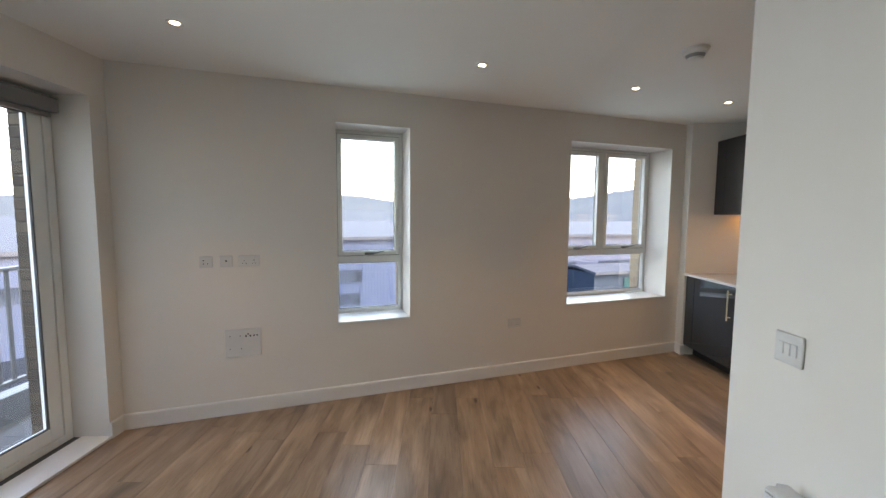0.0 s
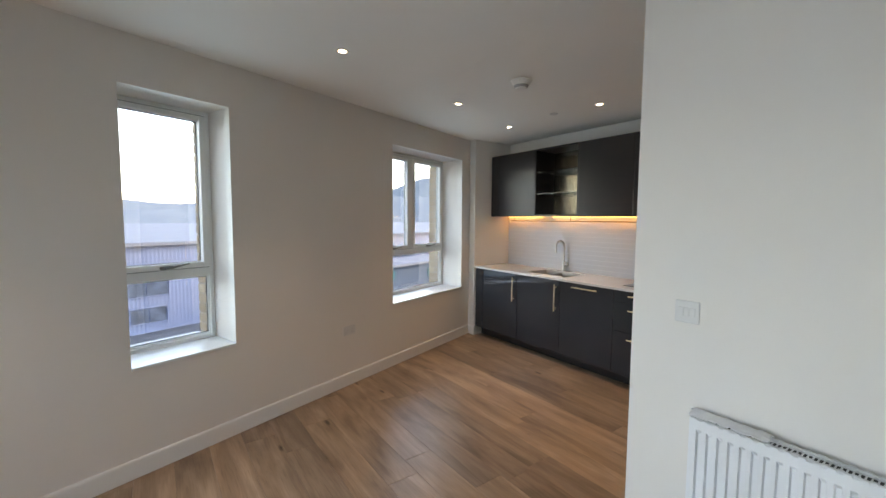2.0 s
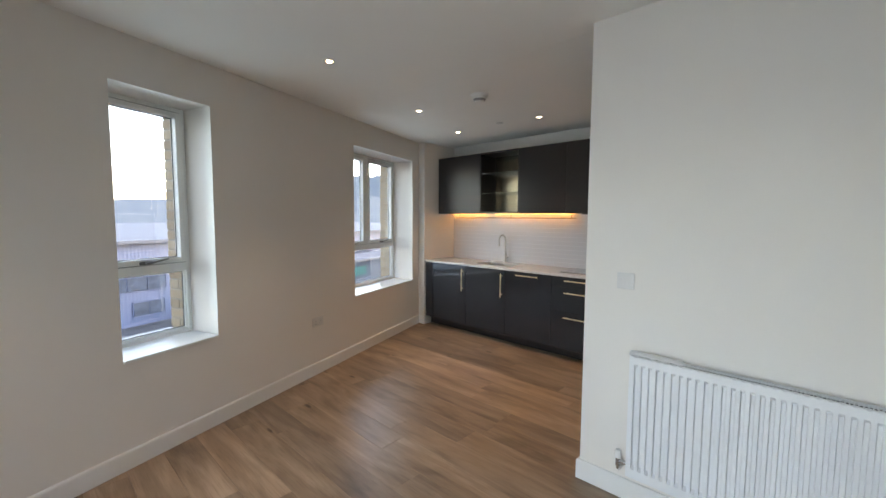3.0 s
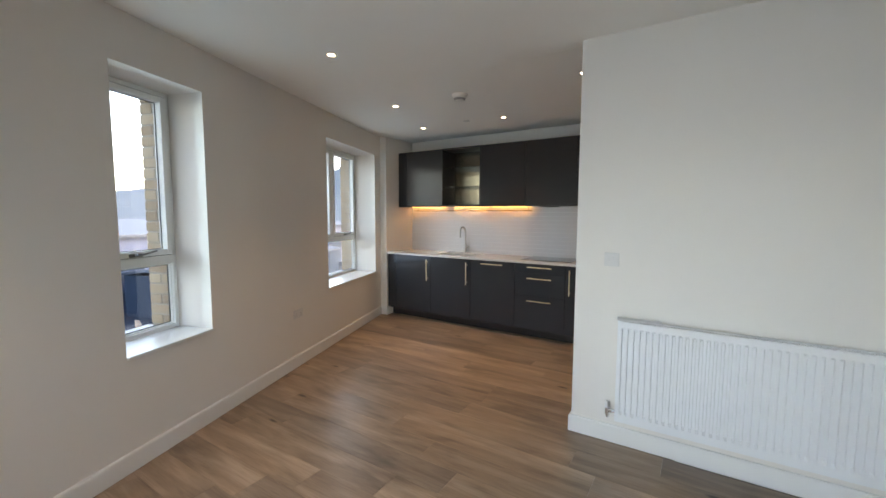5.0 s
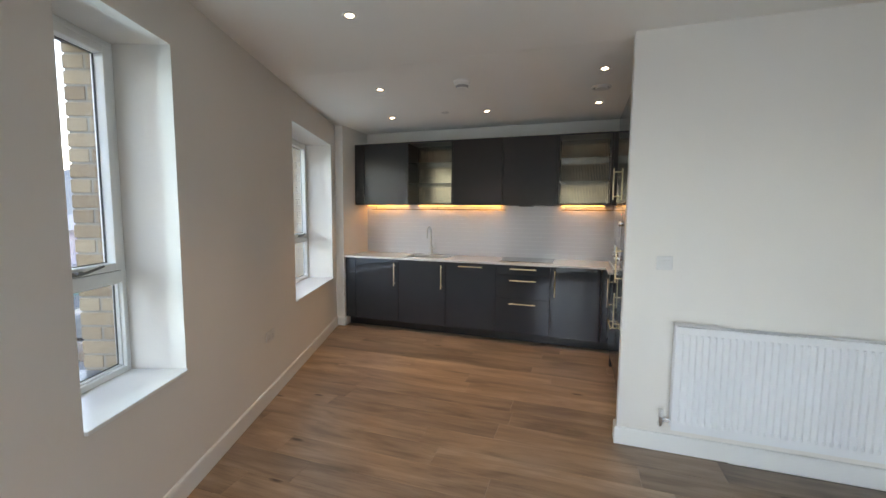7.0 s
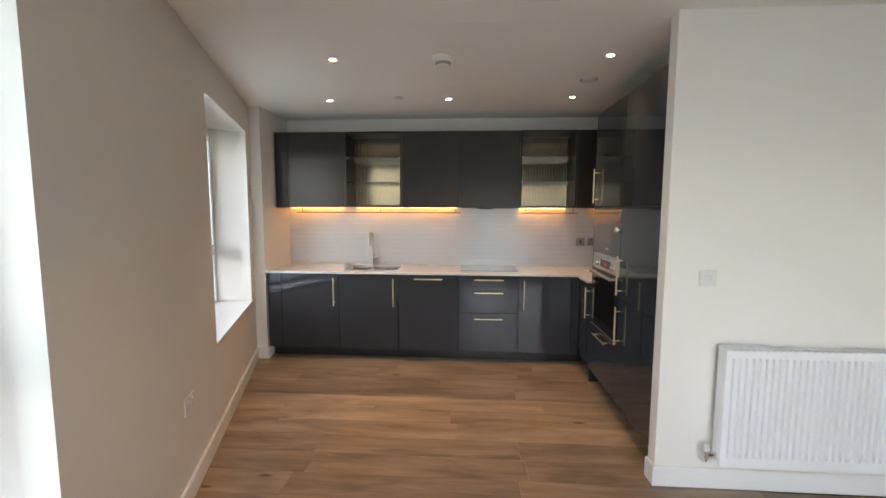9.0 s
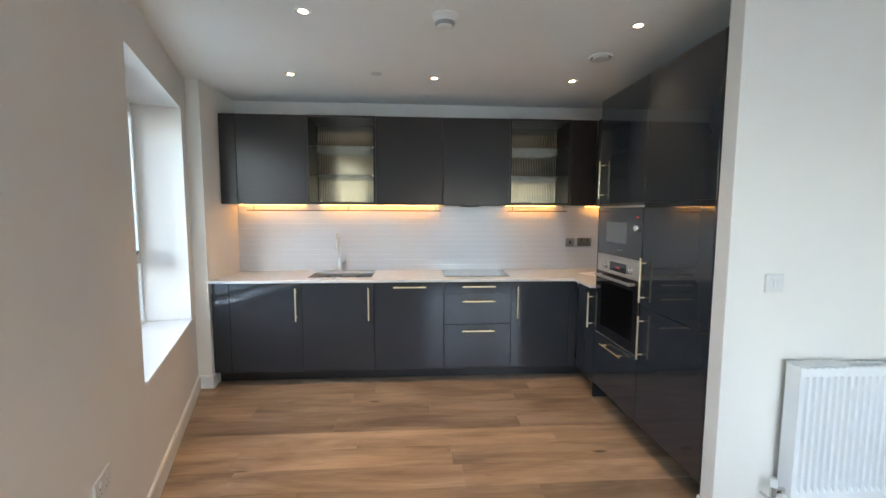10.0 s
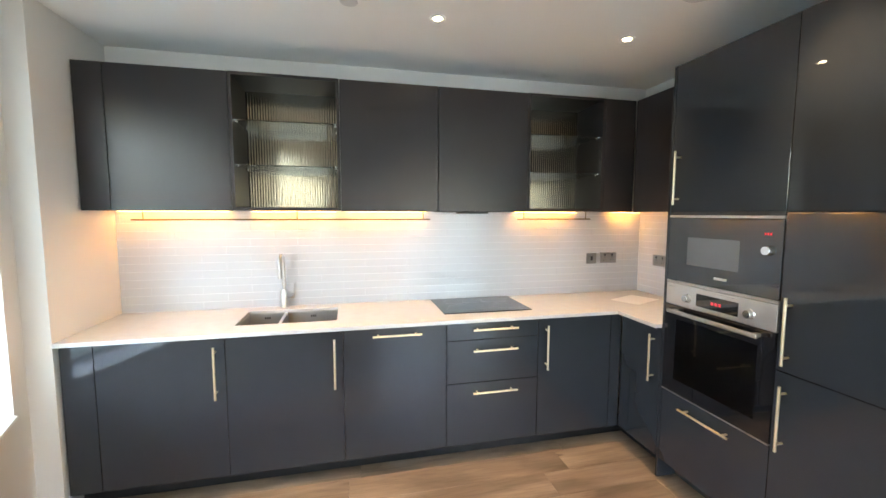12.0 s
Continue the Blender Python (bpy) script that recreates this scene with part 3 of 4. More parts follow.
    for y in (y0 + 0.2, y1 - 0.2):
        block("wall_bracket", (xf + 0.080, y - 0.015, z0 + 0.1), (XP, y + 0.015, z1 - 0.1), M_RAD, r)
    rng = random.Random(4)
    bm = bmesh.new()
    cols, lanes = 14, 6
    grid = [[bm.verts.new((xf + 0.003 + 0.070 * j / (lanes - 1), 1.365 - 0.245 * i / (cols - 1) + rng.uniform(-0.008, 0.008),
                           z1 + 0.004 + rng.uniform(0.0, 0.005) + 0.004 * math.sin(i * 1.1 + j) ** 2 + (0.003 if 0 < j < lanes - 1 else 0))) for j in range(lanes)] for i in range(cols)]
    for i in range(cols - 1):
        for j in range(lanes - 1):
            bm.faces.new((grid[i][j], grid[i + 1][j], grid[i + 1][j + 1], grid[i][j + 1]))
    ret = bmesh.ops.extrude_face_region(bm, geom=list(bm.faces))
    bmesh.ops.translate(bm, verts=[v for v in ret["geom"] if isinstance(v, bmesh.types.BMVert)], vec=(0, 0, -0.003))
    film = part("packing_film", bm, M_FILM, None, "", True)
    tagged(film, "crumpled white packing film lying on the radiator top", "packaging")


radiator()


# ---- ceiling fittings ----
def downlight(x, y):
    d = thing("downlight", "lit recessed white downlight in the ceiling", "downlight", "ceiling downlights", at=pose(x, y, H))
    part("trim_ring", lathe(bmesh.new(), [(0.0225, 0.0), (0.024, -0.003), (0.031, -0.005), (0.039, -0.006), (0.043, -0.003), (0.0435, 0.0)], 32), M_PLASTIC, d, "", True)
    part("lens", lathe(bmesh.new(), [(0.0, -0.0015), (0.0215, -0.0015), (0.0215, 0.0)], 24), M_LAMP, d, "glowing warm lamp lens")
    lamp = bpy.data.lights.new("downlight_lamp", "SPOT")
    lamp.energy, lamp.color, lamp.spot_size, lamp.spot_blend, lamp.shadow_soft_size = LAMP_W, (1.0, 0.78, 0.54), radians(78), 1.0, 0.03
    ob = new("downlight_lamp", lamp)
    ob.matrix_world = pose(x, y, H - 0.012)


for x, y in ((-0.998, 2.60), (0.705, 3.169), (1.972, 3.640), (2.974, 4.008), (2.98, 2.897), (1.998, 1.782), (2.972, 1.784)):
    downlight(x, y)

alarm = thing("smoke_alarm", "white round smoke alarm on the ceiling", "smoke alarm", at=pose(1.975, 2.885, H))
part("base", lathe(bmesh.new(), [(0.0, -0.013), (0.071, -0.013), (0.075, -0.009), (0.075, 0.0)]), M_ALARM, alarm, "", True)
part("body", lathe(bmesh.new(), [(0.0, -0.060), (0.033, -0.060), (0.043, -0.053), (0.053, -0.036), (0.065, -0.030), (0.067, -0.0135)]), M_ALARM, alarm, "", True)
part("vent_slot", lathe(bmesh.new(), [(0.0435, -0.0535), (0.046, -0.051), (0.0545, -0.0365), (0.0537, -0.0375)]), M_GREYPL, alarm, "grey air slot", True)
vent = thing("ceiling_vent", "white round extract vent in the ceiling", "air vent", at=pose(2.462, 1.785, H))
part("rim", lathe(bmesh.new(), [(0.060, -0.002), (0.064, -0.010), (0.074, -0.012), (0.082, -0.006), (0.083, 0.0)]), M_PLASTIC, vent, "", True)
part("disc", lathe(bmesh.new(), [(0.0, -0.016), (0.048, -0.016), (0.054, -0.010), (0.052, 0.0)]), M_PLASTIC, vent, "", True)
# dark ring added between disc and rim to paint the shade there
part("gap_shade", lathe(bmesh.new(), [(0.050, -0.004), (0.066, -0.004), (0.066, 0.0)]), M_DARKPL, vent, "dark ring standing in for the shade in the air gap", True)
spr = thing("sprinkler_cover", "small white sprinkler cover plate on the ceiling", "sprinkler", at=pose(2.907, 3.344, H))
part("cover", lathe(bmesh.new(), [(0.0, -0.008), (0.038, -0.008), (0.042, -0.005), (0.042, -0.003)]), M_PLASTIC, spr, "", True)
part("collar", lathe(bmesh.new(), [(0.030, -0.004), (0.034, -0.003), (0.034, 0.0)]), M_GREYPL, spr)


# ---- kitchen ----
FX = 3.160          # fronts of the base doors
BOT, TOP = 0.122, 0.900
UX, UB, UT = 3.420, 1.580, 2.366
TY = 1.600          # fronts of the tall units
GAP = 0.0018


def bar_handle(parent, a, b, out, stand=0.036):
    """A slim bar on two posts, from a to b, standing off along out."""
    a, b, out = Vector(a), Vector(b), Vector(out)
    d = (b - a).normalized()
    bm = bmesh.new()
    cyl(bm, a + out * stand, b + out * stand, 0.0062, seg=16)
    for p in (a + d * 0.032, b - d * 0.032):
        cyl(bm, p - out * 0.001, p + out * stand, 0.005, seg=12)
    return part("handle", bm, M_BRASS, parent, "slim brushed brass bar handle", True)


def slab_x(parent, name, y0, y1, z0, z1, x, material, thick=0.019):
    """A door or drawer front facing -x."""
    return block(name, (x, y0 + GAP, z0 + GAP), (x + thick, y1 - GAP, z1 - GAP), material, parent, bevel=0.0016)


def slab_y(parent, name, x0, x1, z0, z1, y, material, thick=0.019):
    """A door or drawer front facing +y."""
    return block(name, (x0 + GAP, y - thick, z0 + GAP), (x1 - GAP, y, z1 - GAP), material, parent, bevel=0.0016)


def base_unit(y0, y1, label, handle):
    u = thing("base_cabinet", label, "kitchen cabinet", "base cabinets along the kitchen wall")
    block("body", (FX + 0.021, y0 + 0.0005, BOT), (XK - 0.01, y1 - 0.0005, 0.70), M_CARCASS, u)
    block("top_rail", (FX + 0.021, y0 + 0.0005, 0.70), (FX + 0.06, y1 - 0.0005, TOP), M_CARCASS, u)
    d = slab_x(u, "door", y0, y1, BOT, TOP, FX, M_DOOR)
    if handle == "right":
        bar_handle(d, (FX, y0 + 0.047, 0.574), (FX, y0 + 0.047, 0.860), (-1, 0, 0))
    elif handle == "left":
        bar_handle(d, (FX, y1 - 0.052, 0.573), (FX, y1 - 0.052, 0.859), (-1, 0, 0))
    elif handle == "top":
        bar_handle(d, (FX, y0 + 0.156, 0.860), (FX, y0 + 0.440, 0.860), (-1, 0, 0))
    return u


filler = thing("filler_panel", "gloss dark blue-grey filler panel beside the wall", "panel")
slab_x(filler, "panel", 4.626, 4.772, BOT, TOP, FX, M_DOOR)
block("batten", (FX + 0.021, 4.63, BOT), (FX + 0.06, 4.78, TOP), M_CARCASS, filler)
base_unit(4.022, 4.626, "gloss dark blue-grey base cabinet with a brass bar handle, shut", "right")
base_unit(3.408, 4.022, "gloss dark blue-grey sink cabinet with a brass bar handle, shut", "right")
base_unit(2.803, 3.408, "gloss dark blue-grey integrated dishwasher front with a top handle", "top")
base_unit(1.680, 2.203, "gloss dark blue-grey corner base cabinet, shut", "left")
u = thing("drawer_cabinet", "gloss dark blue-grey three-drawer cabinet under the hob", "kitchen cabinet", "base cabinets along the kitchen wall")
block("body", (FX + 0.021, 2.2035, BOT), (XK - 0.01, 2.8025, 0.87), M_CARCASS, u)
for z0, z1, hz in ((0.792, TOP, 0.861), (0.522, 0.792, 0.731), (BOT, 0.522, 0.466)):
    d = slab_x(u, "drawer", 2.203, 2.803, z0, z1, FX, M_DOOR)
    bar_handle(d, (FX, 2.354, hz), (FX, 2.642, hz), (-1, 0, 0))
corner = thing("filler_panel", "gloss dark blue-grey corner post between the two runs", "panel")
slab_x(corner, "panel", 1.602, 1.680, BOT, TOP, FX, M_DOOR)
side = thing("base_cabinet", "gloss dark blue-grey base cabinet in the corner, tall brass handle", "kitchen cabinet")
block("body", (2.81, YT + 0.01, BOT), (FX - 0.003, TY - 0.021, 0.88), M_CARCASS, side)
d = slab_y(side, "door", 2.808, FX - 0.002, BOT, TOP, TY, M_DOOR)
bar_handle(d, (2.860, TY, 0.567), (2.860, TY, 0.853), (0, 1, 0))
plinth = thing("plinth", "black recessed plinth under the base cabinets", "plinth")
block("front_board", (FX + 0.125, 1.475, 0.002), (FX + 0.141, YN - 0.002, BOT - 0.001), M_PLINTH, plinth)
block("side_board", (XP + 0.09, TY - 0.141, 0.002), (FX + 0.124, TY - 0.125, BOT - 0.001), M_PLINTH, plinth)

# worktop with a cut-out for the sink
WT0, WT1 = 0.903, 0.925
SX0, SX1, SY0, SY1 = 3.300, 3.655, 3.445, 4.010
WF = 3.142
top = thing("worktop", "white quartz worktop with a slim square edge", "worktop")
bm = bmesh.new()
xs, ys = [WF, SX0, SX1, XK - 0.001], [YT + 0.001, 1.642, SY0, SY1, YN - 0.001]
grid = {}
for i, x in enumerate(xs):
    for j, y in enumerate(ys):
        grid[i, j] = bm.verts.new((x, y, WT1))
ext = [bm.verts.new((2.808, ys[0], WT1)), bm.verts.new((2.808, ys[1], WT1))]
for i in range(3):
    for j in range(4):
        if (i, j) != (1, 2):
            bm.faces.new((grid[i, j], grid[i + 1, j], grid[i + 1, j + 1], grid[i, j + 1]))
bm.faces.new((ext[0], grid[0, 0], grid[0, 1], ext[1]))
ret = bmesh.ops.extrude_face_region(bm, geom=list(bm.faces))
bmesh.ops.translate(bm, verts=[v for v in ret["geom"] if isinstance(v, bmesh.types.BMVert)], vec=(0, 0, WT0 - WT1))
part("slab", bm, M_QUARTZ, top)

sink = thing("sink", "stainless steel undermounted one-and-a-half bowl sink", "sink")


def bowl(y0, y1, depth):
    bm = bmesh.new()
    z1, z0, t = WT0, WT0 - depth, 0.0015
    box(bm, (SX0 + 0.001, y0, z0), (SX1 - 0.001, y1, z0 + t))
    box(bm, (SX0 + 0.001, y0, z0 + t), (SX0 + 0.001 + t, y1, z1 + 0.004))
    box(bm, (SX1 - 0.001 - t, y0, z0 + t), (SX1 - 0.001, y1, z1 + 0.004))
    box(bm, (SX0 + 0.001 + t, y0, z0 + t), (SX1 - 0.001 - t, y0 + t, z1 + 0.004))
    box(bm, (SX0 + 0.001 + t, y1 - t, z0 + t), (SX1 - 0.001 - t, y1, z1 + 0.004))
    b = part("bowl", bm, M_STEEL, sink)
    c = (y0 + y1) / 2
    part("drain", lathe(bmesh.new(), [(0.0, 0.002), (0.03, 0.002), (0.042, 0.004), (0.044, 0.0)], 28, pose((SX0 + SX1) / 2, c, z0 + t)), M_CHROME, b, "chrome basket waste", True)
    bm = bmesh.new()
    for k in (-1, 0, 1):
        box(bm, (SX1 - 0.006, c + k * 0.013 - 0.004, z1 - 0.035), (SX1 - 0.0025, c + k * 0.013 + 0.004, z1 - 0.022))
    part("overflow", bm, M_DARKPL, b, "dark overflow slots")


bowl(SY0 + 0.001, 3.772, 0.185)
bowl(3.786, SY1 - 0.001, 0.145)
block("divider", (SX0 + 0.001, 3.7725, WT0 - 0.02), (SX1 - 0.001, 3.7855, WT0 + 0.003), M_STEEL, sink)

tap = thing("tap", "brushed steel mixer tap with a curved swan neck", "tap", at=pose(3.715, 3.80, WT1))
part("base", lathe(bmesh.new(), [(0.0, 0.0), (0.027, 0.0), (0.027, 0.006), (0.022, 0.009), (0.022, 0.115), (0.018, 0.122), (0.0, 0.122)]), M_STEEL, tap, "", True)
neck = [(0, 0, 0.12), (0, 0, 0.29)] + [(-0.075 + 0.075 * math.cos(a), 0, 0.29 + 0.075 * math.sin(a)) for a in [k * math.pi / 12 for k in range(1, 13)]] + [(-0.151, 0, 0.235)]
part("spout", tube(bmesh.new(), neck, 0.0115, 16), M_STEEL, tap, "", True)
part("nozzle", cyl(bmesh.new(), (-0.151, 0, 0.247), (-0.151, 0, 0.222), 0.0135), M_STEEL, tap, "", True)
bm = bmesh.new()
cyl(bm, (0, -0.015, 0.075), (0, -0.062, 0.082), 0.014)
cyl(bm, (0, -0.055, 0.081), (0, -0.066, 0.165), 0.0045)
part("lever", bm, M_STEEL, tap, "", True)

hob = thing("hob", "black glass induction hob set on the worktop", "hob")
block("glass_top", (3.290, 2.188, WT1 + 0.0005), (3.735, 2.788, WT1 + 0.0065), M_BLACKGLASS, hob, bevel=0.002)
for cx, cy, r in ((3.42, 2.34, 0.075), (3.42, 2.64, 0.095), (3.62, 2.34, 0.095), (3.62, 2.64, 0.075)):
    part("cooking_zone", lathe(bmesh.new(), [(r - 0.0012, 0.0), (r - 0.0012, 0.0003), (r, 0.0003), (r, 0.0)], 40, pose(cx, cy, WT1 + 0.0065)), M_GREYPL, hob, "faint grey cooking zone ring")
leaflet = thing("leaflet", "flat paper leaflet lying in the corner of the worktop", "paper")
bm = bmesh.new()
box(bm, (-0.105, -0.15, 0.0), (0.105, 0.15, 0.0015))
lf = part("sheet", bm, M_PAPER, leaflet)
leaflet.matrix_world = pose(3.42, 1.30, WT1 + 0.0005, 0, 0, 24)


# upper cabinets
def upper(y0, y1, label):
    w = thing("wall_cabinet", label, "wall cabinet", "wall cabinets along the kitchen wall")
    block("body", (UX + 0.021, y0 + 0.0005, UB + 0.002), (XK - 0.001, y1 - 0.0005, UT - 0.002), M_CARCASS, w)
    slab_x(w, "door", y0, y1, UB - 0.006, UT, UX, M_UPPER)
    return w


uf = thing("filler_panel", "dark satin filler panel beside the wall cabinets", "panel")
slab_x(uf, "panel", 4.632, 4.776, UB - 0.006, UT, UX, M_UPPER)
block("batten", (UX + 0.021, 4.634, UB), (UX + 0.08, 4.782, UT - 0.003), M_CARCASS, uf)
upper(4.023, 4.632, "dark satin handleless wall cabinet, shut")
upper(2.797, 3.409, "dark satin handleless wall cabinet above the dishwasher, shut")
upper(2.178, 2.797, "dark satin extractor cabinet above the hob, shut")


def display_unit(y0, y1):
    w = thing("display_cabinet", "open dark cabinet with glass shelves and a reeded mirror back", "display cabinet", "open display cabinets")
    t = 0.018
    block("side", (UX, y0 + 0.001, UB), (XK - 0.001, y0 + t, UT), M_UPPER, w)
    block("side", (UX, y1 - t, UB), (XK - 0.001, y1 - 0.001, UT), M_UPPER, w)
    block("top", (UX, y0 + t, UT - t), (XK - 0.001, y1 - t, UT), M_UPPER, w)
    block("bottom", (UX, y0 + t, UB), (XK - 0.001, y1 - t, UB + t), M_UPPER, w)
    a, b, z0, z1, x = y0 + t, y1 - t, UB + t, UT - t, XK - 0.012
    bm = bmesh.new()
    n = int((b - a) / 0.0165)
    lo, hi = [], []
    for i in range(n):
        for k in range(6):
            f = k / 6
            yy, xx = a + (b - a) * (i + f) / n, x - 0.0015 * math.sin(math.pi * f)
            lo.append(bm.verts.new((xx, yy, z0)))
            hi.append(bm.verts.new((xx, yy, z1)))
    lo.append(bm.verts.new((x, b, z0)))
    hi.append(bm.verts.new((x, b, z1)))
    for i in range(len(lo) - 1):
        bm.faces.new((lo[i], lo[i + 1], hi[i + 1], hi[i]))
    ret = bmesh.ops.extrude_face_region(bm, geom=list(bm.faces))
    bmesh.ops.translate(bm, verts=[v for v in ret["geom"] if isinstance(v, bmesh.types.BMVert)], vec=(0.005, 0, 0))
    part("mirror_back", bm, M_MIRROR, w, "vertically reeded bronze mirror", True)
    for z in (1.842, 2.100):
        sh = block("shelf", (UX + 0.03, a + 0.003, z), (x - 0.012, b - 0.003, z + 0.006), M_SHELF, w, "clear glass shelf", 0.001)
        for yy, s in ((a, 1), (b, -1)):
            for xx in (UX + 0.055, x - 0.06):
                bm = bmesh.new()
                cyl(bm, (xx, yy, z - 0.006), (xx, yy + s * 0.014, z - 0.006), 0.006, seg=12)
                box(bm, (xx - 0.006, min(yy + s * 0.002, yy + s * 0.016), z - 0.004), (xx + 0.006, max(yy + s * 0.002, yy + s * 0.016), z + 0.010), 0.002)
                part("shelf_support", bm, M_CHROME, sh, "small chrome shelf support")
    return w


display_unit(3.409, 4.023)
display_unit(1.598, 2.178)
cf = thing("filler_panel", "dark satin corner panel closing the wall cabinets", "panel")
slab_x(cf, "panel", 1.352, 1.598, UB - 0.006, UT, UX, M_UPPER)
block("batten", (UX + 0.021, 1.36, UB), (XK - 0.002, 1.597, UT - 0.003), M_CARCASS, cf)
cw = thing("wall_cabinet", "dark satin wall cabinet in the corner, shut", "wall cabinet")
block("body", (2.81, YT + 0.001, UB + 0.002), (UX + 0.02, 1.349 - 0.02, UT - 0.002), M_CARCASS, cw)
slab_y(cw, "door", 2.808, UX - 0.001, UB - 0.006, UT, 1.350, M_UPPER)

hood = thing("cooker_hood", "slim dark pull-out cooker hood lip under the wall cabinet", "cooker hood")
block("lip", (UX + 0.004, 2.455, UB - 0.018), (UX + 0.28, 2.605, UB - 0.0065), M_DARKPL, hood, bevel=0.003)
block("filter", (UX + 0.022, 2.21, UB - 0.006), (UX + 0.30, 2.77, UB + 0.001), M_DARKPL, hood, "dark grease filter")


def led(y0, y1):
    s = thing("led_strip", "warm glowing strip light under the wall cabinets", "strip light", "under-cabinet strip lights")
    block("channel", (3.700, y0, UB - 0.006), (3.722, y1, UB + 0.0015), M_GREYPL, s)
    block("diffuser", (3.702, y0 + 0.003, UB - 0.0085), (3.720, y1 - 0.003, UB - 0.0062), M_LED, s, "glowing warm diffuser")


for y0, y1 in ((4.12, 4.74), (3.44, 3.98), (2.83, 3.38), (1.64, 2.14), (1.06, 1.32)):
    led(y0, y1)


def utensil_rail(y0, y1, posts):
    r = thing("utensil_rail", "thin bronze hanging rail below the wall cabinets", "rail", "hanging rails")
    z, x = 1.522, 3.69
    part("bar", cyl(bmesh.new(), (x, y0, z), (x, y1, z), 0.0055), M_BRONZE, r, "", True)
    for y in posts:
        part("post", cyl(bmesh.new(), (x, y, z), (x, y, UB + 0.001), 0.0035, seg=12), M_BRONZE, r, "", True)


utensil_rail(2.80, 4.665, (2.85, 3.70, 4.60))
utensil_rail(1.52, 2.13, (1.56, 2.08))


# tall units
TX = (2.785, 2.165, 1.549)
th = thing("tall_oven_housing", "gloss dark tall unit housing the oven and microwave", "tall cabinet", "tall units")
block("end_panel", (2.787, YT + 0.001, 0.002), (2.805, TY, UT), M_DOOR, th, bevel=0.001)
block("body_top", (TX[1] + 0.001, YT + 0.001, 1.57), (TX[0], TY - 0.021, UT - 0.002), M_CARCASS, th)
block("body_base", (TX[1] + 0.001, YT + 0.001, BOT), (TX[0], TY - 0.021, 0.545), M_CARCASS, th)
block("side_wall", (TX[1] + 0.001, YT + 0.001, 0.545), (TX[1] + 0.016, TY - 0.021, 1.57), M_CARCASS, th)
block("back_wall", (TX[1] + 0.016, YT + 0.001, 0.545), (TX[0], YT + 0.02, 1.57), M_CARCASS, th)
d = slab_y(th, "door", TX[1], TX[0], 1.572, UT, TY, M_DOOR)
bar_handle(d, (2.734, TY, 1.612), (2.734, TY, 1.900), (0, 1, 0))
d = slab_y(th, "drawer", TX[1], TX[0], BOT, 0.555, TY, M_DOOR)
bar_handle(d, (2.332, TY, 0.500), (2.628, TY, 0.500), (0, 1, 0))
tf = thing("tall_fridge_housing", "gloss dark tall unit with integrated fridge freezer doors", "tall cabinet", "tall units")
block("body", (TX[2] + 0.001, YT + 0.001, BOT), (TX[1] - 0.001, TY - 0.021, UT - 0.002), M_CARCASS, tf)
slab_y(tf, "top_door", TX[2], TX[1], 1.572, UT, TY, M_DOOR)
d = slab_y(tf, "fridge_door", TX[2], TX[1], 0.903, 1.572, TY, M_DOOR)
bar_handle(d, (2.116, TY, 0.938), (2.116, TY, 1.222), (0, 1, 0))
d = slab_y(tf, "freezer_door", TX[2], TX[1], BOT, 0.903, TY, M_DOOR)
bar_handle(d, (2.115, TY, 0.568), (2.115, TY, 0.850), (0, 1, 0))

sp = thing("filler_panel", "gloss dark filler panel between tall unit and wall", "panel")
slab_y(sp, "panel", XP + 0.088, TX[2], BOT, UT, TY, M_DOOR)
block("batten", (XP + 0.09, TY - 0.06, BOT), (TX[2] - 0.001, TY - 0.021, UT), M_CARCASS, sp)

X0, X1 = TX[1] + 0.004, TX[0] - 0.002     # appliances
oven = thing("oven", "built-in steel and black glass oven with rotary knobs", "oven")
OB, OM, OT = 0.564, 1.060, 1.180
bm = bmesh.new()
box(bm, (X0 + 0.02, YT + 0.05, OB + 0.03), (X1 - 0.02, YT + 0.06, OM))
box(bm, (X0 + 0.02, YT + 0.06, OB + 0.03), (X0 + 0.06, TY - 0.03, OM))
box(bm, (X1 - 0.06, YT + 0.06, OB + 0.03), (X1 - 0.02, TY - 0.03, OM))
box(bm, (X0 + 0.06, YT + 0.06, OB + 0.03), (X1 - 0.06, TY - 0.03, OB + 0.05))
box(bm, (X0 + 0.06, YT + 0.06, OM - 0.03), (X1 - 0.06, TY - 0.03, OM))
part("cavity", bm, M_OVENIN, oven)
for z in (OB + 0.16, OB + 0.28):
    bm = bmesh.new()
    for y in (TY - 0.06, TY - 0.40):
        cyl(bm, (X0 + 0.061, y, z), (X1 - 0.061, y, z), 0.003, seg=8)
    for k in range(15):
        x = X0 + 0.085 + k * 0.031
        cyl(bm, (x, TY - 0.06, z), (x, TY - 0.40, z), 0.0018, seg=6)
    part("rack", bm, M_CHROME, oven, "wire oven rack")
bm = frame_bars(bmesh.new(), X0, X1, OB, OM - 0.003, TY - 0.025, TY + 0.001, 0.075, 0)
bmesh.ops.remove_doubles(bm, verts=bm.verts, dist=0.0002)
dr = part("door", bm, M_BLACKGLASS, oven, "black glass oven door")
block("door_window", (X0 + 0.075, TY - 0.012, OB + 0.075), (X1 - 0.075, TY - 0.006, OM - 0.078), M_OVENGLASS, dr, "dark see-through oven window")
block("bottom_trim", (X0, TY - 0.02, OB - 0.007), (X1, TY + 0.003, OB - 0.0005), M_STEEL, oven, "thin steel trim")
bm = bmesh.new()
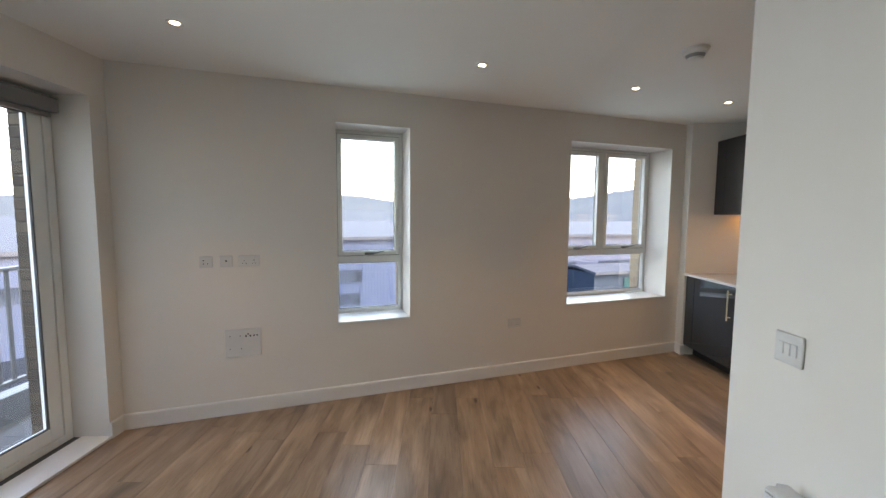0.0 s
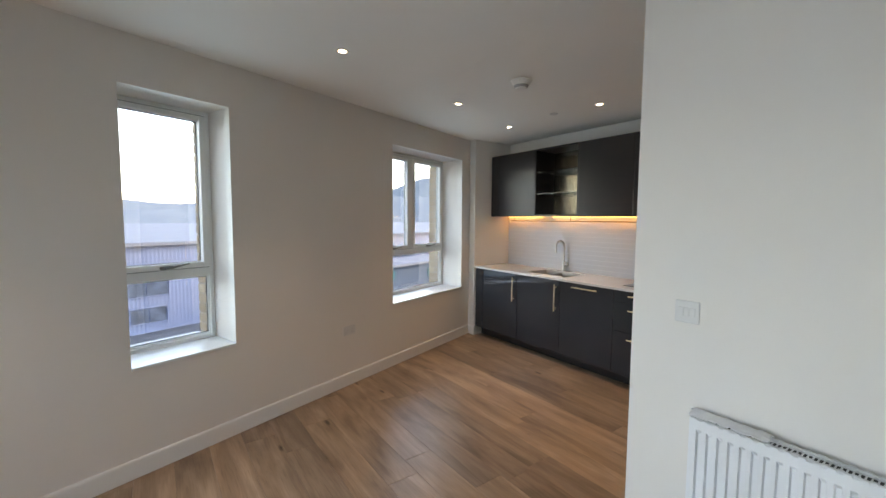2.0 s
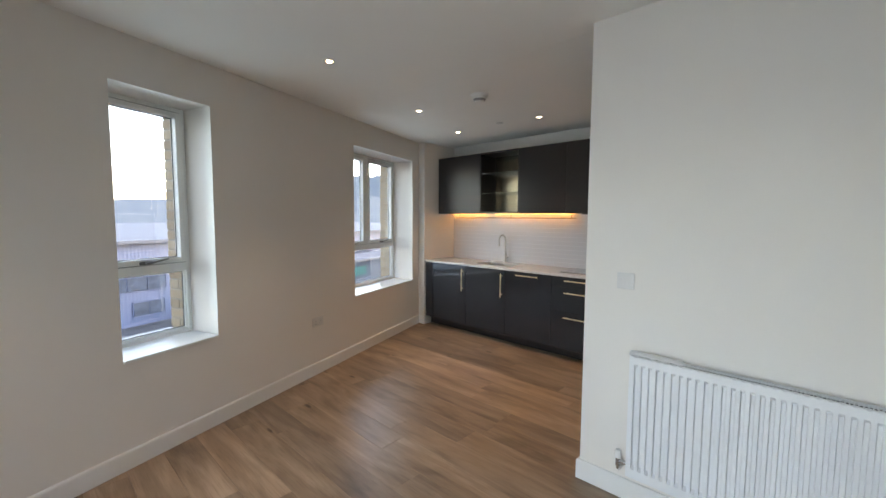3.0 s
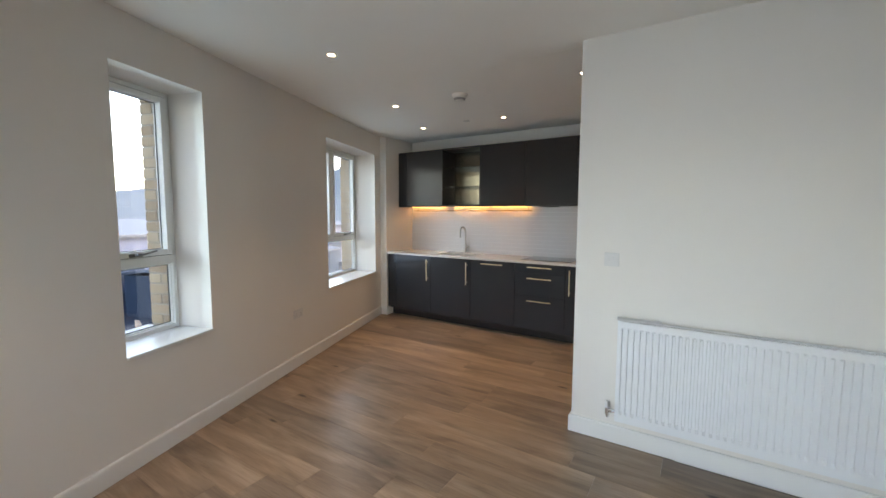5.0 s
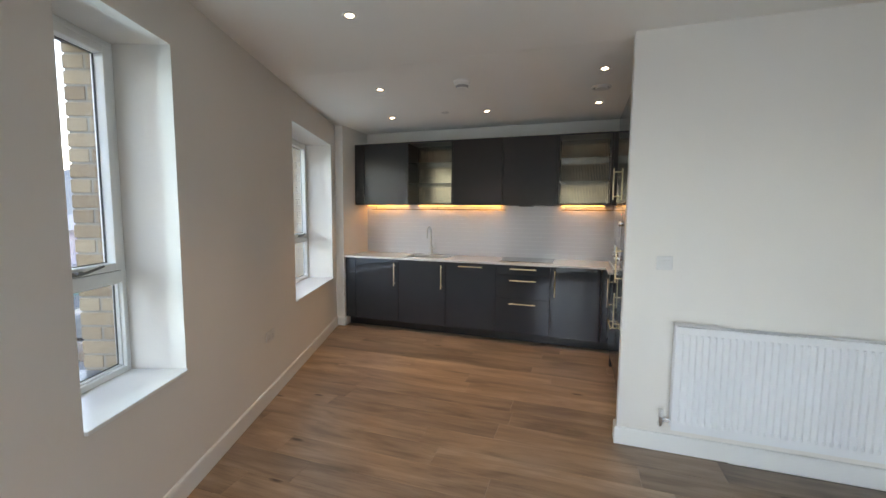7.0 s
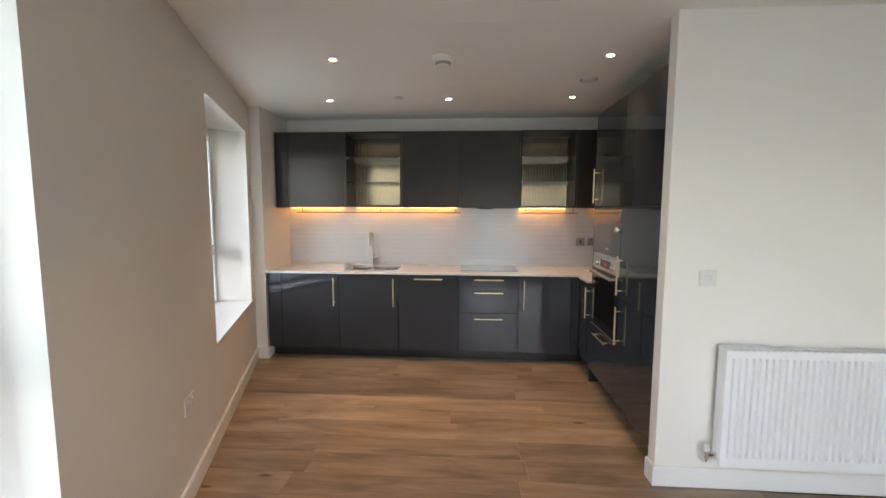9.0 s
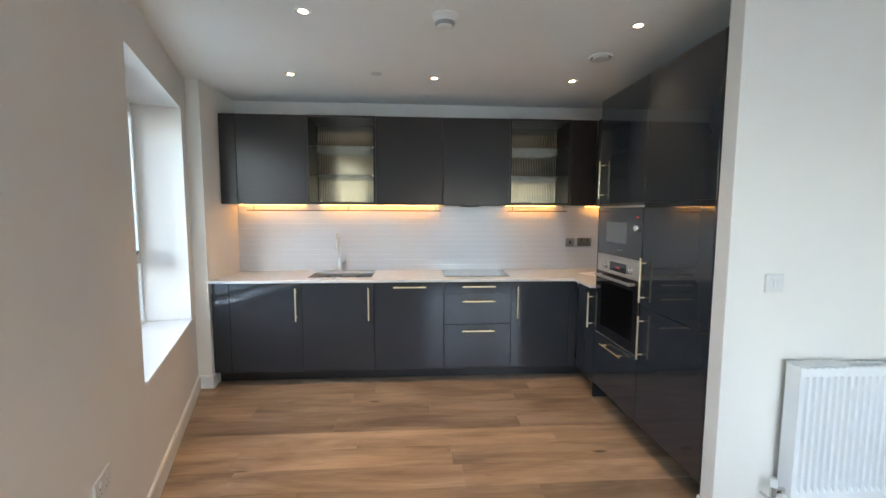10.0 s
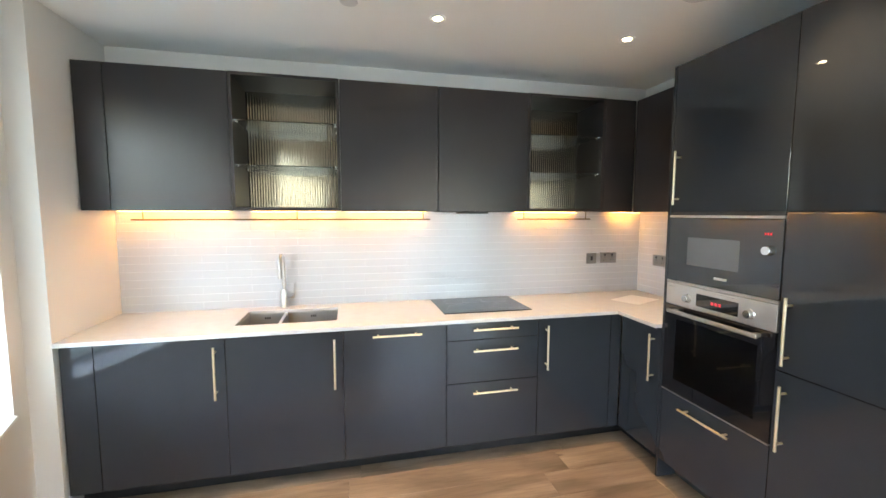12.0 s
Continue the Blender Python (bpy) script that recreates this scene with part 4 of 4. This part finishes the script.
box(bm, (X0 + 0.048, TY + 0.034, 1.020), (X1 - 0.052, TY + 0.048, 1.042), 0.005)
for x in (X0 + 0.075, X1 - 0.080):
    box(bm, (x - 0.012, TY + 0.0, 1.022), (x + 0.012, TY + 0.036, 1.039), 0.003)
part("handle", bm, M_STEEL, dr, "flat steel door handle")
cp = block("control_panel", (X0, TY - 0.02, OM), (X1, TY + 0.002, OT), M_STEEL, oven, "brushed steel control panel", 0.002)
block("display", (2.345, TY + 0.0022, 1.084), (2.580, TY + 0.0035, 1.150), M_BLACKGLASS, cp, "black display window")
bm = bmesh.new()
for k in range(3):
    box(bm, (2.435 + k * 0.021, TY + 0.0036, 1.108), (2.448 + k * 0.021, TY + 0.0042, 1.122))
part("readout", bm, M_RED, cp, "small red lit digits")
for x in (2.288, 2.635):
    part("knob", lathe(bmesh.new(), [(0.0, 0.024), (0.017, 0.024), (0.0195, 0.020), (0.020, 0.004), (0.024, 0.0)], 28, pose(x, TY + 0.002, 1.112, -90)), M_CHROME, cp, "round steel knob", True)

mw = thing("microwave", "built-in black glass microwave with a round dial", "microwave")
MB, MT = 1.184, 1.556
block("body", (X0 + 0.02, YT + 0.1, MB + 0.01), (X1 - 0.02, TY - 0.022, MT - 0.01), M_CARCASS, mw)
f = block("front", (X0, TY - 0.02, MB + 0.012), (X1, TY + 0.001, MT - 0.014), M_MWGLASS, mw, "dark glass front", 0.002)
block("top_trim", (X0, TY - 0.018, MT - 0.013), (X1, TY + 0.003, MT), M_STEEL, mw, "steel top trim", 0.001)
block("bottom_trim", (X0, TY - 0.018, MB), (X1, TY + 0.003, MB + 0.011), M_STEEL, mw, "steel bottom trim", 0.001)
block("window", (2.358, TY + 0.0012, 1.292), (2.655, TY + 0.0022, 1.440), M_MWWIN, f, "grey mesh viewing window", 0.0004)
part("dial", lathe(bmesh.new(), [(0.0, 0.020), (0.018, 0.020), (0.021, 0.016), (0.022, 0.0)], 28, pose(2.227, TY + 0.001, 1.405, -90)), M_CHROME, f, "round chrome dial", True)
bm = bmesh.new()
for k in range(3):
    box(bm, (2.216 + k * 0.012, TY + 0.0012, 1.472), (2.224 + k * 0.012, TY + 0.0018, 1.482))
part("readout", bm, M_RED, f, "small red lit digits")
block("badge", (2.415, TY + 0.0012, 1.238), (2.485, TY + 0.0018, 1.250), M_STEEL, f, "small pale maker's mark")
block("filler_strip", (X0, TY - 0.02, 1.5575), (X1, TY - 0.002, 1.571), M_CARCASS, th)

# ---- splashback tiles ----
TL, TH, TJ = 0.300, 0.0520, 0.0016
back = structure("splashback", [((XK - 0.0066, YT + 0.0075, WT1 + 0.0005), (XK - 0.0005, YN - 0.0005, UB - 0.001)), ((2.807, YT + 0.0005, WT1 + 0.0005), (XK - 0.0005, YT + 0.0066, UB - 0.001))], M_GROUT,
                 "splashback of slim white glazed tiles with pale grout", "splashback")
meshes = {}


def tile_mesh(length, height):
    key = (round(length, 3), round(height, 3))
    if key not in meshes:
        meshes[key] = mesh_of("tile", box(bmesh.new(), (-length / 2, -0.0045, -height / 2), (length / 2, 0.0, height / 2), 0.0010, 1), M_TILE)
    return meshes[key]


def lay_tiles(run0, run1, place):
    rows = int((UB - 0.002 - WT1 - 0.001) / TH) + 1
    for r in range(rows):
        z0 = WT1 + 0.0015 + r * TH
        z1 = min(z0 + TH, UB - 0.002)
        if z1 - z0 < 0.01:
            continue
        s = run0 - (TL / 2 if r % 2 else 0)
        while s < run1:
            a, b = max(s, run0), min(s + TL, run1)
            if b - a > 0.02:
                ob = new("tile", tile_mesh(b - a - 0.0008, z1 - z0 - TJ))
                rng = random.Random(int(s * 977) + r * 31)
                ob.matrix_world = place((a + b) / 2, (z0 + z1) / 2) @ pose(0, 0, 0, rng.gauss(0, 0.06), 0, rng.gauss(0, 0.04))
                ob.parent = back
            s += TL


lay_tiles(YT + 0.009, YN - 0.001, lambda s, z: pose(XK - 0.0036, s, z, 0, 0, -90))
lay_tiles(2.808, XK - 0.010, lambda s, z: pose(s, YT + 0.0036, z, 0, 0, 180))

# ---- floor ----
floor = structure("floor", [((XW - 0.3, YS, -0.1), (XP + 0.13, 4.9, -0.012)), ((XP + 0.131, YT, -0.1), (XK, 5.2, -0.012))], M_SUB, "oak effect plank floor in warm grey-brown tones", "floor")
PW, PL = 0.200, 1.32
rng = random.Random(11)
x = XW
while x < XK:
    xa, xb = x + 0.0005, min(x + PW - 0.0005, XK)
    y_low = YS if x < XP - 0.1 else YT
    y = y_low - rng.uniform(0.0, PL)
    hi_a, hi_b = (min(wall_y(v), YN + 0.13) - 0.001 for v in (xa, xb))
    while y < max(hi_a, hi_b):
        a, b = max(y + 0.0005, y_low), y + PL - 0.0005
        if b - a > 0.03 and a < min(hi_a, hi_b) - 0.01:
            cx, cy = (xa + xb) / 2, (a + min(b, hi_b)) / 2
            poly = [(xa - cx, a - cy), (xb - cx, a - cy), (xb - cx, min(b, hi_b) - cy), (xa - cx, min(b, hi_a) - cy)]
            pl = new("plank", mesh_of("plank", prism(bmesh.new(), poly, -0.011, 0.0, 0.0008), M_OAK))
            pl.location = (cx, cy, 0)
            pl.parent = floor
        y += PL
    x += PW
# door recess
tagged(block("door_recess_floor", (XW - 0.335, DY0, -0.0115), (XW - 0.001, DY1, 0.0005), M_TRIM), "white board in the door recess", "floor", kind="structure")

# ---- bricks at the outer jambs ----
header = mesh_of("brick", box(bmesh.new(), (-0.0512, -0.1075, -0.0325), (0.0512, 0.1075, 0.0325), 0.003, 1), M_BRICK)
half = mesh_of("brick", box(bmesh.new(), (-0.0512, -0.0512, -0.0325), (0.0512, 0.0512, 0.0325), 0.003, 1), M_BRICK)
for a, b, s, h in (W1, W2):
    for k in range(26):
        z = s - 0.10 + k * 0.075
        if z > h + 0.1:
            break
        for off, me in (((0.4210, header),) if k % 2 else ((0.3647, half), (0.4773, half))):
            ob = new("brick", me)
            ob.parent = outer
            ob.location = (b + 0.0512 - 0.004, off, z)

# ---- balcony ----
BX = -2.95
bal = thing("balcony", "pale paved balcony with a grey metal railing", "balcony")
block("slab", (BX - 0.12, 0.2, -0.40), (XW - 0.346, 5.0, -0.14), M_DECK, bal)
bm = bmesh.new()
y = 0.2
while y < 4.9:
    xx = XW - 0.35 - 0.6
    while xx > BX - 0.1:
        box(bm, (xx + 0.002, y + 0.002, -0.139), (min(xx + 0.598, XW - 0.35), min(y + 0.598, 4.99), -0.10), 0.003, 1)
        xx -= 0.6
    y += 0.6
part("paving", bm, M_DECK, bal, "pale square paving slabs")
block("upstand", (BX - 0.12, 0.2, -0.10), (BX + 0.02, 5.0, 0.12), M_RAIL, bal, "grey metal upstand", 0.006)
rail = thing("railing", "grey powder-coated balcony railing with flat upright bars", "railing")
block("top_rail", (BX - 0.08, 0.2, 1.085), (BX - 0.02, 5.0, 1.115), M_RAIL, rail, bevel=0.004)
block("bottom_rail", (BX - 0.07, 0.2, 0.18), (BX - 0.03, 5.0, 0.21), M_RAIL, rail, bevel=0.003)
for k in range(43):
    block("baluster", (BX - 0.056, 0.25 + k * 0.108, 0.121 if k % 8 == 0 else 0.211), (BX - 0.044, 0.28 + k * 0.108, 1.084), M_RAIL, rail)
pier = structure("wall_balcony_side", [((XW - 0.46, 2.936, -0.9), (XW - 0.35, 3.4, 3.2))], M_DMORTAR, "brown brick side wall of the balcony", "wall")
dbrick = mesh_of("brick", box(bmesh.new(), (-0.052, -0.006, -0.0325), (0.052, 0.006, 0.0325), 0.003, 1), M_DBRICK)
for k in range(42):
    ob = new("brick", dbrick)
    ob.location = (XW - 0.35 - 0.054, 2.932, -0.5 + k * 0.075)
    ob.parent = pier

# ---- outside ----
GZ = -8.8
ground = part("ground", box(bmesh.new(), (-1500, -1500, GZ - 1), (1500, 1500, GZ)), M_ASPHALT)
tagged(ground, "grey asphalt yard and road reaching into the distance", "ground", kind="structure")


def far_window(parent, u0, u1, z0, z1, off, panes):
    w = part("window", frame_bars(bmesh.new(), u0, u1, z0, z1, off - 0.10, off - 0.02, 0.09, 0), M_CLAD, parent, "blue framed window")
    step = (u1 - u0 - 0.24) / panes
    for k in range(panes):
        block("pane", (u0 + 0.12 + k * step + 0.04, off - 0.06, z0 + 0.12), (u0 + 0.12 + (k + 1) * step - 0.04, off - 0.03, z1 - 0.12), M_FARGLASS, w, "dark far window pane")


def shed(name, label, u0, u1, off, depth, eave, ridge, clad, windows, m=WALLM):
    s = thing(name, label, "building", at=m)
    block("wall", (u0, off, GZ), (u1, off + depth, eave), clad, s)
    bm = bmesh.new()
    v = [bm.verts.new(p) for p in ((u0 - 0.3, off - 0.4, eave), (u1 + 0.3, off - 0.4, eave), (u1 + 0.3, off + depth / 2, ridge), (u0 - 0.3, off + depth / 2, ridge),
                                   (u0 - 0.3, off + depth, eave), (u1 + 0.3, off + depth, eave))]
    bm.faces.new((v[0], v[1], v[2], v[3]))
    bm.faces.new((v[3], v[2], v[5], v[4]))
    ret = bmesh.ops.extrude_face_region(bm, geom=list(bm.faces))
    bmesh.ops.translate(bm, verts=[q for q in ret["geom"] if isinstance(q, bmesh.types.BMVert)], vec=(0, 0, 0.25))
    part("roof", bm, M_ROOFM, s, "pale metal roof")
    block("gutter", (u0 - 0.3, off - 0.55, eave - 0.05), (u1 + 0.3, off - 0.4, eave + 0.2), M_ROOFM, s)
    for a, b, z0, z1, n in windows:
        far_window(s, a, b, z0, z1, off, n)
    return s


wins = []
for k in range(-8, 9):
    wins.append((k * 9.0, k * 9.0 + 5.4, -5.6, -4.1, 3))
    wins.append((k * 9.0 + 2.2, k * 9.0 + 5.2, -8.0, -6.5, 2))
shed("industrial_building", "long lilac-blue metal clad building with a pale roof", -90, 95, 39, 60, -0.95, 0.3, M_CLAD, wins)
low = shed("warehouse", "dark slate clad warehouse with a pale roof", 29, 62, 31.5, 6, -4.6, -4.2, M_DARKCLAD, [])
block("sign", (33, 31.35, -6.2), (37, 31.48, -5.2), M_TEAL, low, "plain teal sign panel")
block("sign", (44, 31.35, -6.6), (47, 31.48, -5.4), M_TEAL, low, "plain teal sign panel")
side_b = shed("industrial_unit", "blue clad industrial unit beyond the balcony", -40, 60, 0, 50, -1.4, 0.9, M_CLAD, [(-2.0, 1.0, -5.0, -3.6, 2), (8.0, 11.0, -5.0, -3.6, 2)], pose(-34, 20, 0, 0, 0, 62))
block("sign", (-9, -0.12, -6.5), (-7.4, -0.01, -5.2), M_YELLOW, side_b, "plain yellow sign panel")

# hills
rng = random.Random(7)
hills = bmesh.new()
for r, amp, base in ((420, 26, 14), (330, 13, 6)):
    lo, hi = [], []
    for k in range(361):
        a = radians(15 + k * 0.5)
        h = base + amp * (0.55 + 0.45 * math.sin(k * 0.045 + r)) * (0.6 + 0.4 * noise.noise((k * 0.065, r, 0))) + 1.4 * noise.noise((k * 0.9, r, 3))
        right = max(0.0, math.cos(a))
        h = h * (0.85 + 1.7 * right)
        lo.append(hills.verts.new((r * math.cos(a), r * math.sin(a), GZ)))
        hi.append(hills.verts.new(((r + 60) * math.cos(a), (r + 60) * math.sin(a), h)))
    for k in range(360):
        hills.faces.new((lo[k], lo[k + 1], hi[k + 1], hi[k]))
tagged(part("backdrop", hills, M_HILL, None, "", True), "wooded hills on the horizon with blue haze put into their colour", "hills", kind="structure")


def mast():
    m = thing("lattice_mast", "distant slim lattice mast on the hill", "mast", at=pose(170, 215, GZ))
    bm = bmesh.new()
    for sx in (-1, 1):
        for sy in (-1, 1):
            cyl(bm, (sx * 2.0, sy * 2.0, 0), (sx * 0.3, sy * 0.3, 46), 0.16, seg=6)
    part("legs", bm, M_RAIL, m)
    bm = bmesh.new()
    for k in range(14):
        f, g = k / 14, (k + 1) / 14
        wa, wb = 2 - 1.7 * f, 2 - 1.7 * g
        cyl(bm, (-wa, -wa, 46 * f), (wb, -wb, 46 * g), 0.09, seg=5)
        cyl(bm, (wa, wa, 46 * f), (-wb, wb, 46 * g), 0.09, seg=5)
    part("braces", bm, M_RAIL, m)


mast()


def van(m, label, paint, length=5.2, height=2.3):
    v = thing("van", label, "van", "parked vehicles", at=m)
    bm = bmesh.new()
    prof = [(-length / 2, 0.45), (length / 2, 0.45), (length / 2, 1.0), (length / 2 - 0.9, 1.25), (length / 2 - 1.7, height), (-length / 2 + 0.1, height), (-length / 2, height - 0.2)]
    a = [bm.verts.new((x, -0.95, z)) for x, z in prof]
    b = [bm.verts.new((x, 0.95, z)) for x, z in prof]
    for k in range(len(prof)):
        j = (k + 1) % len(prof)
        bm.faces.new((a[k], a[j], b[j], b[k]))
    bm.faces.new(a)
    bm.faces.new(b[::-1])
    bmesh.ops.bevel(bm, geom=list(bm.edges), offset=0.08, segments=2, affect="EDGES")
    part("body", bm, paint, v)
    for s in (-1, 1):
        block("side_window", (length / 2 - 2.1, s * 0.956 - 0.012, 1.3), (length / 2 - 1.35, s * 0.956 + 0.012, 1.95), M_FARGLASS, v, "dark cab window")
        for x in (-length / 2 + 0.9, length / 2 - 0.9):
            part("wheel", cyl(bmesh.new(), (x, s * 0.80, 0.36), (x, s * 0.99, 0.36), 0.36), M_TYRE, v, "black tyre")


van(WALLM @ pose(31, 27, GZ, 0, 0, 12), "white parked van in the yard", M_VAN)
van(WALLM @ pose(40, 28, GZ, 0, 0, 80), "dark parked van in the yard", M_VAND, 4.6, 1.7)
van(WALLM @ pose(24, 24, GZ, 0, 0, -15), "grey parked van by the road", M_VAND, 4.4, 1.6)
van(WALLM @ pose(52, 24, GZ, 0, 0, 20), "white parked van by the warehouse", M_VAN, 5.6, 2.4)

flag = thing("feather_flag", "pale feather banner on a thin pole", "flag", at=WALLM @ pose(20.5, 26, GZ))
part("pole", cyl(bmesh.new(), (0, 0, 0), (0, 0, 2.6), 0.03), M_RAIL, flag)
bm = bmesh.new()
pts = [(0.0, 0.8), (0.45, 0.95), (0.5, 2.0), (0.35, 2.45), (0.0, 2.6)]
a = [bm.verts.new((x, 0.02 + 0.06 * math.sin(z * 2), z)) for x, z in pts]
b = [bm.verts.new((x, 0.05 + 0.06 * math.sin(z * 2), z)) for x, z in pts]
for k in range(5):
    bm.faces.new((a[k], a[(k + 1) % 5], b[(k + 1) % 5], b[k]))
bm.faces.new(a)
bm.faces.new(b[::-1])
part("banner", bm, M_CLOTH, flag, "pale cloth banner")


def bare_tree(m, height, seed, label):
    rng = random.Random(seed)
    t = thing("tree", label, "tree", at=m)
    trunk, twigs = bmesh.new(), bmesh.new()
    tube(trunk, [(0, 0, 0), (0.05, 0.02, height * 0.25), (-0.03, 0.06, height * 0.55), (0.02, 0.0, height)], [0.11, 0.085, 0.05, 0.012], 8)
    for k in range(34):
        z = height * rng.uniform(0.25, 0.95)
        a, ln = rng.uniform(0, math.tau), height * 0.36 * (1.15 - z / height) + 0.3
        p = Vector((0, 0, z))
        q = p + Vector((math.cos(a) * ln * 0.6, math.sin(a) * ln * 0.6, ln * 0.8))
        tube(twigs, [p, (p + q) / 2 + Vector((rng.uniform(-.08, .08), rng.uniform(-.08, .08), -0.05)), q], [0.03, 0.02, 0.006], 5)
        for j in range(5):
            f = rng.uniform(0.3, 1.0)
            s = p.lerp(q, f)
            e = s + Vector((rng.uniform(-.5, .5), rng.uniform(-.5, .5), rng.uniform(0.2, .7))) * ln * 0.5
            tube(twigs, [s, (s + e) / 2, e], [0.012, 0.009, 0.004], 4)
    part("trunk", trunk, M_BARK, t)
    part("crown", twigs, M_BARK, t, "bare winter twigs")


bare_tree(WALLM @ pose(-9.5, 24, GZ), 5.2, 3, "slender bare winter tree in the yard")
bare_tree(WALLM @ pose(-5.0, 28, GZ), 4.2, 5, "small bare winter tree in the yard")
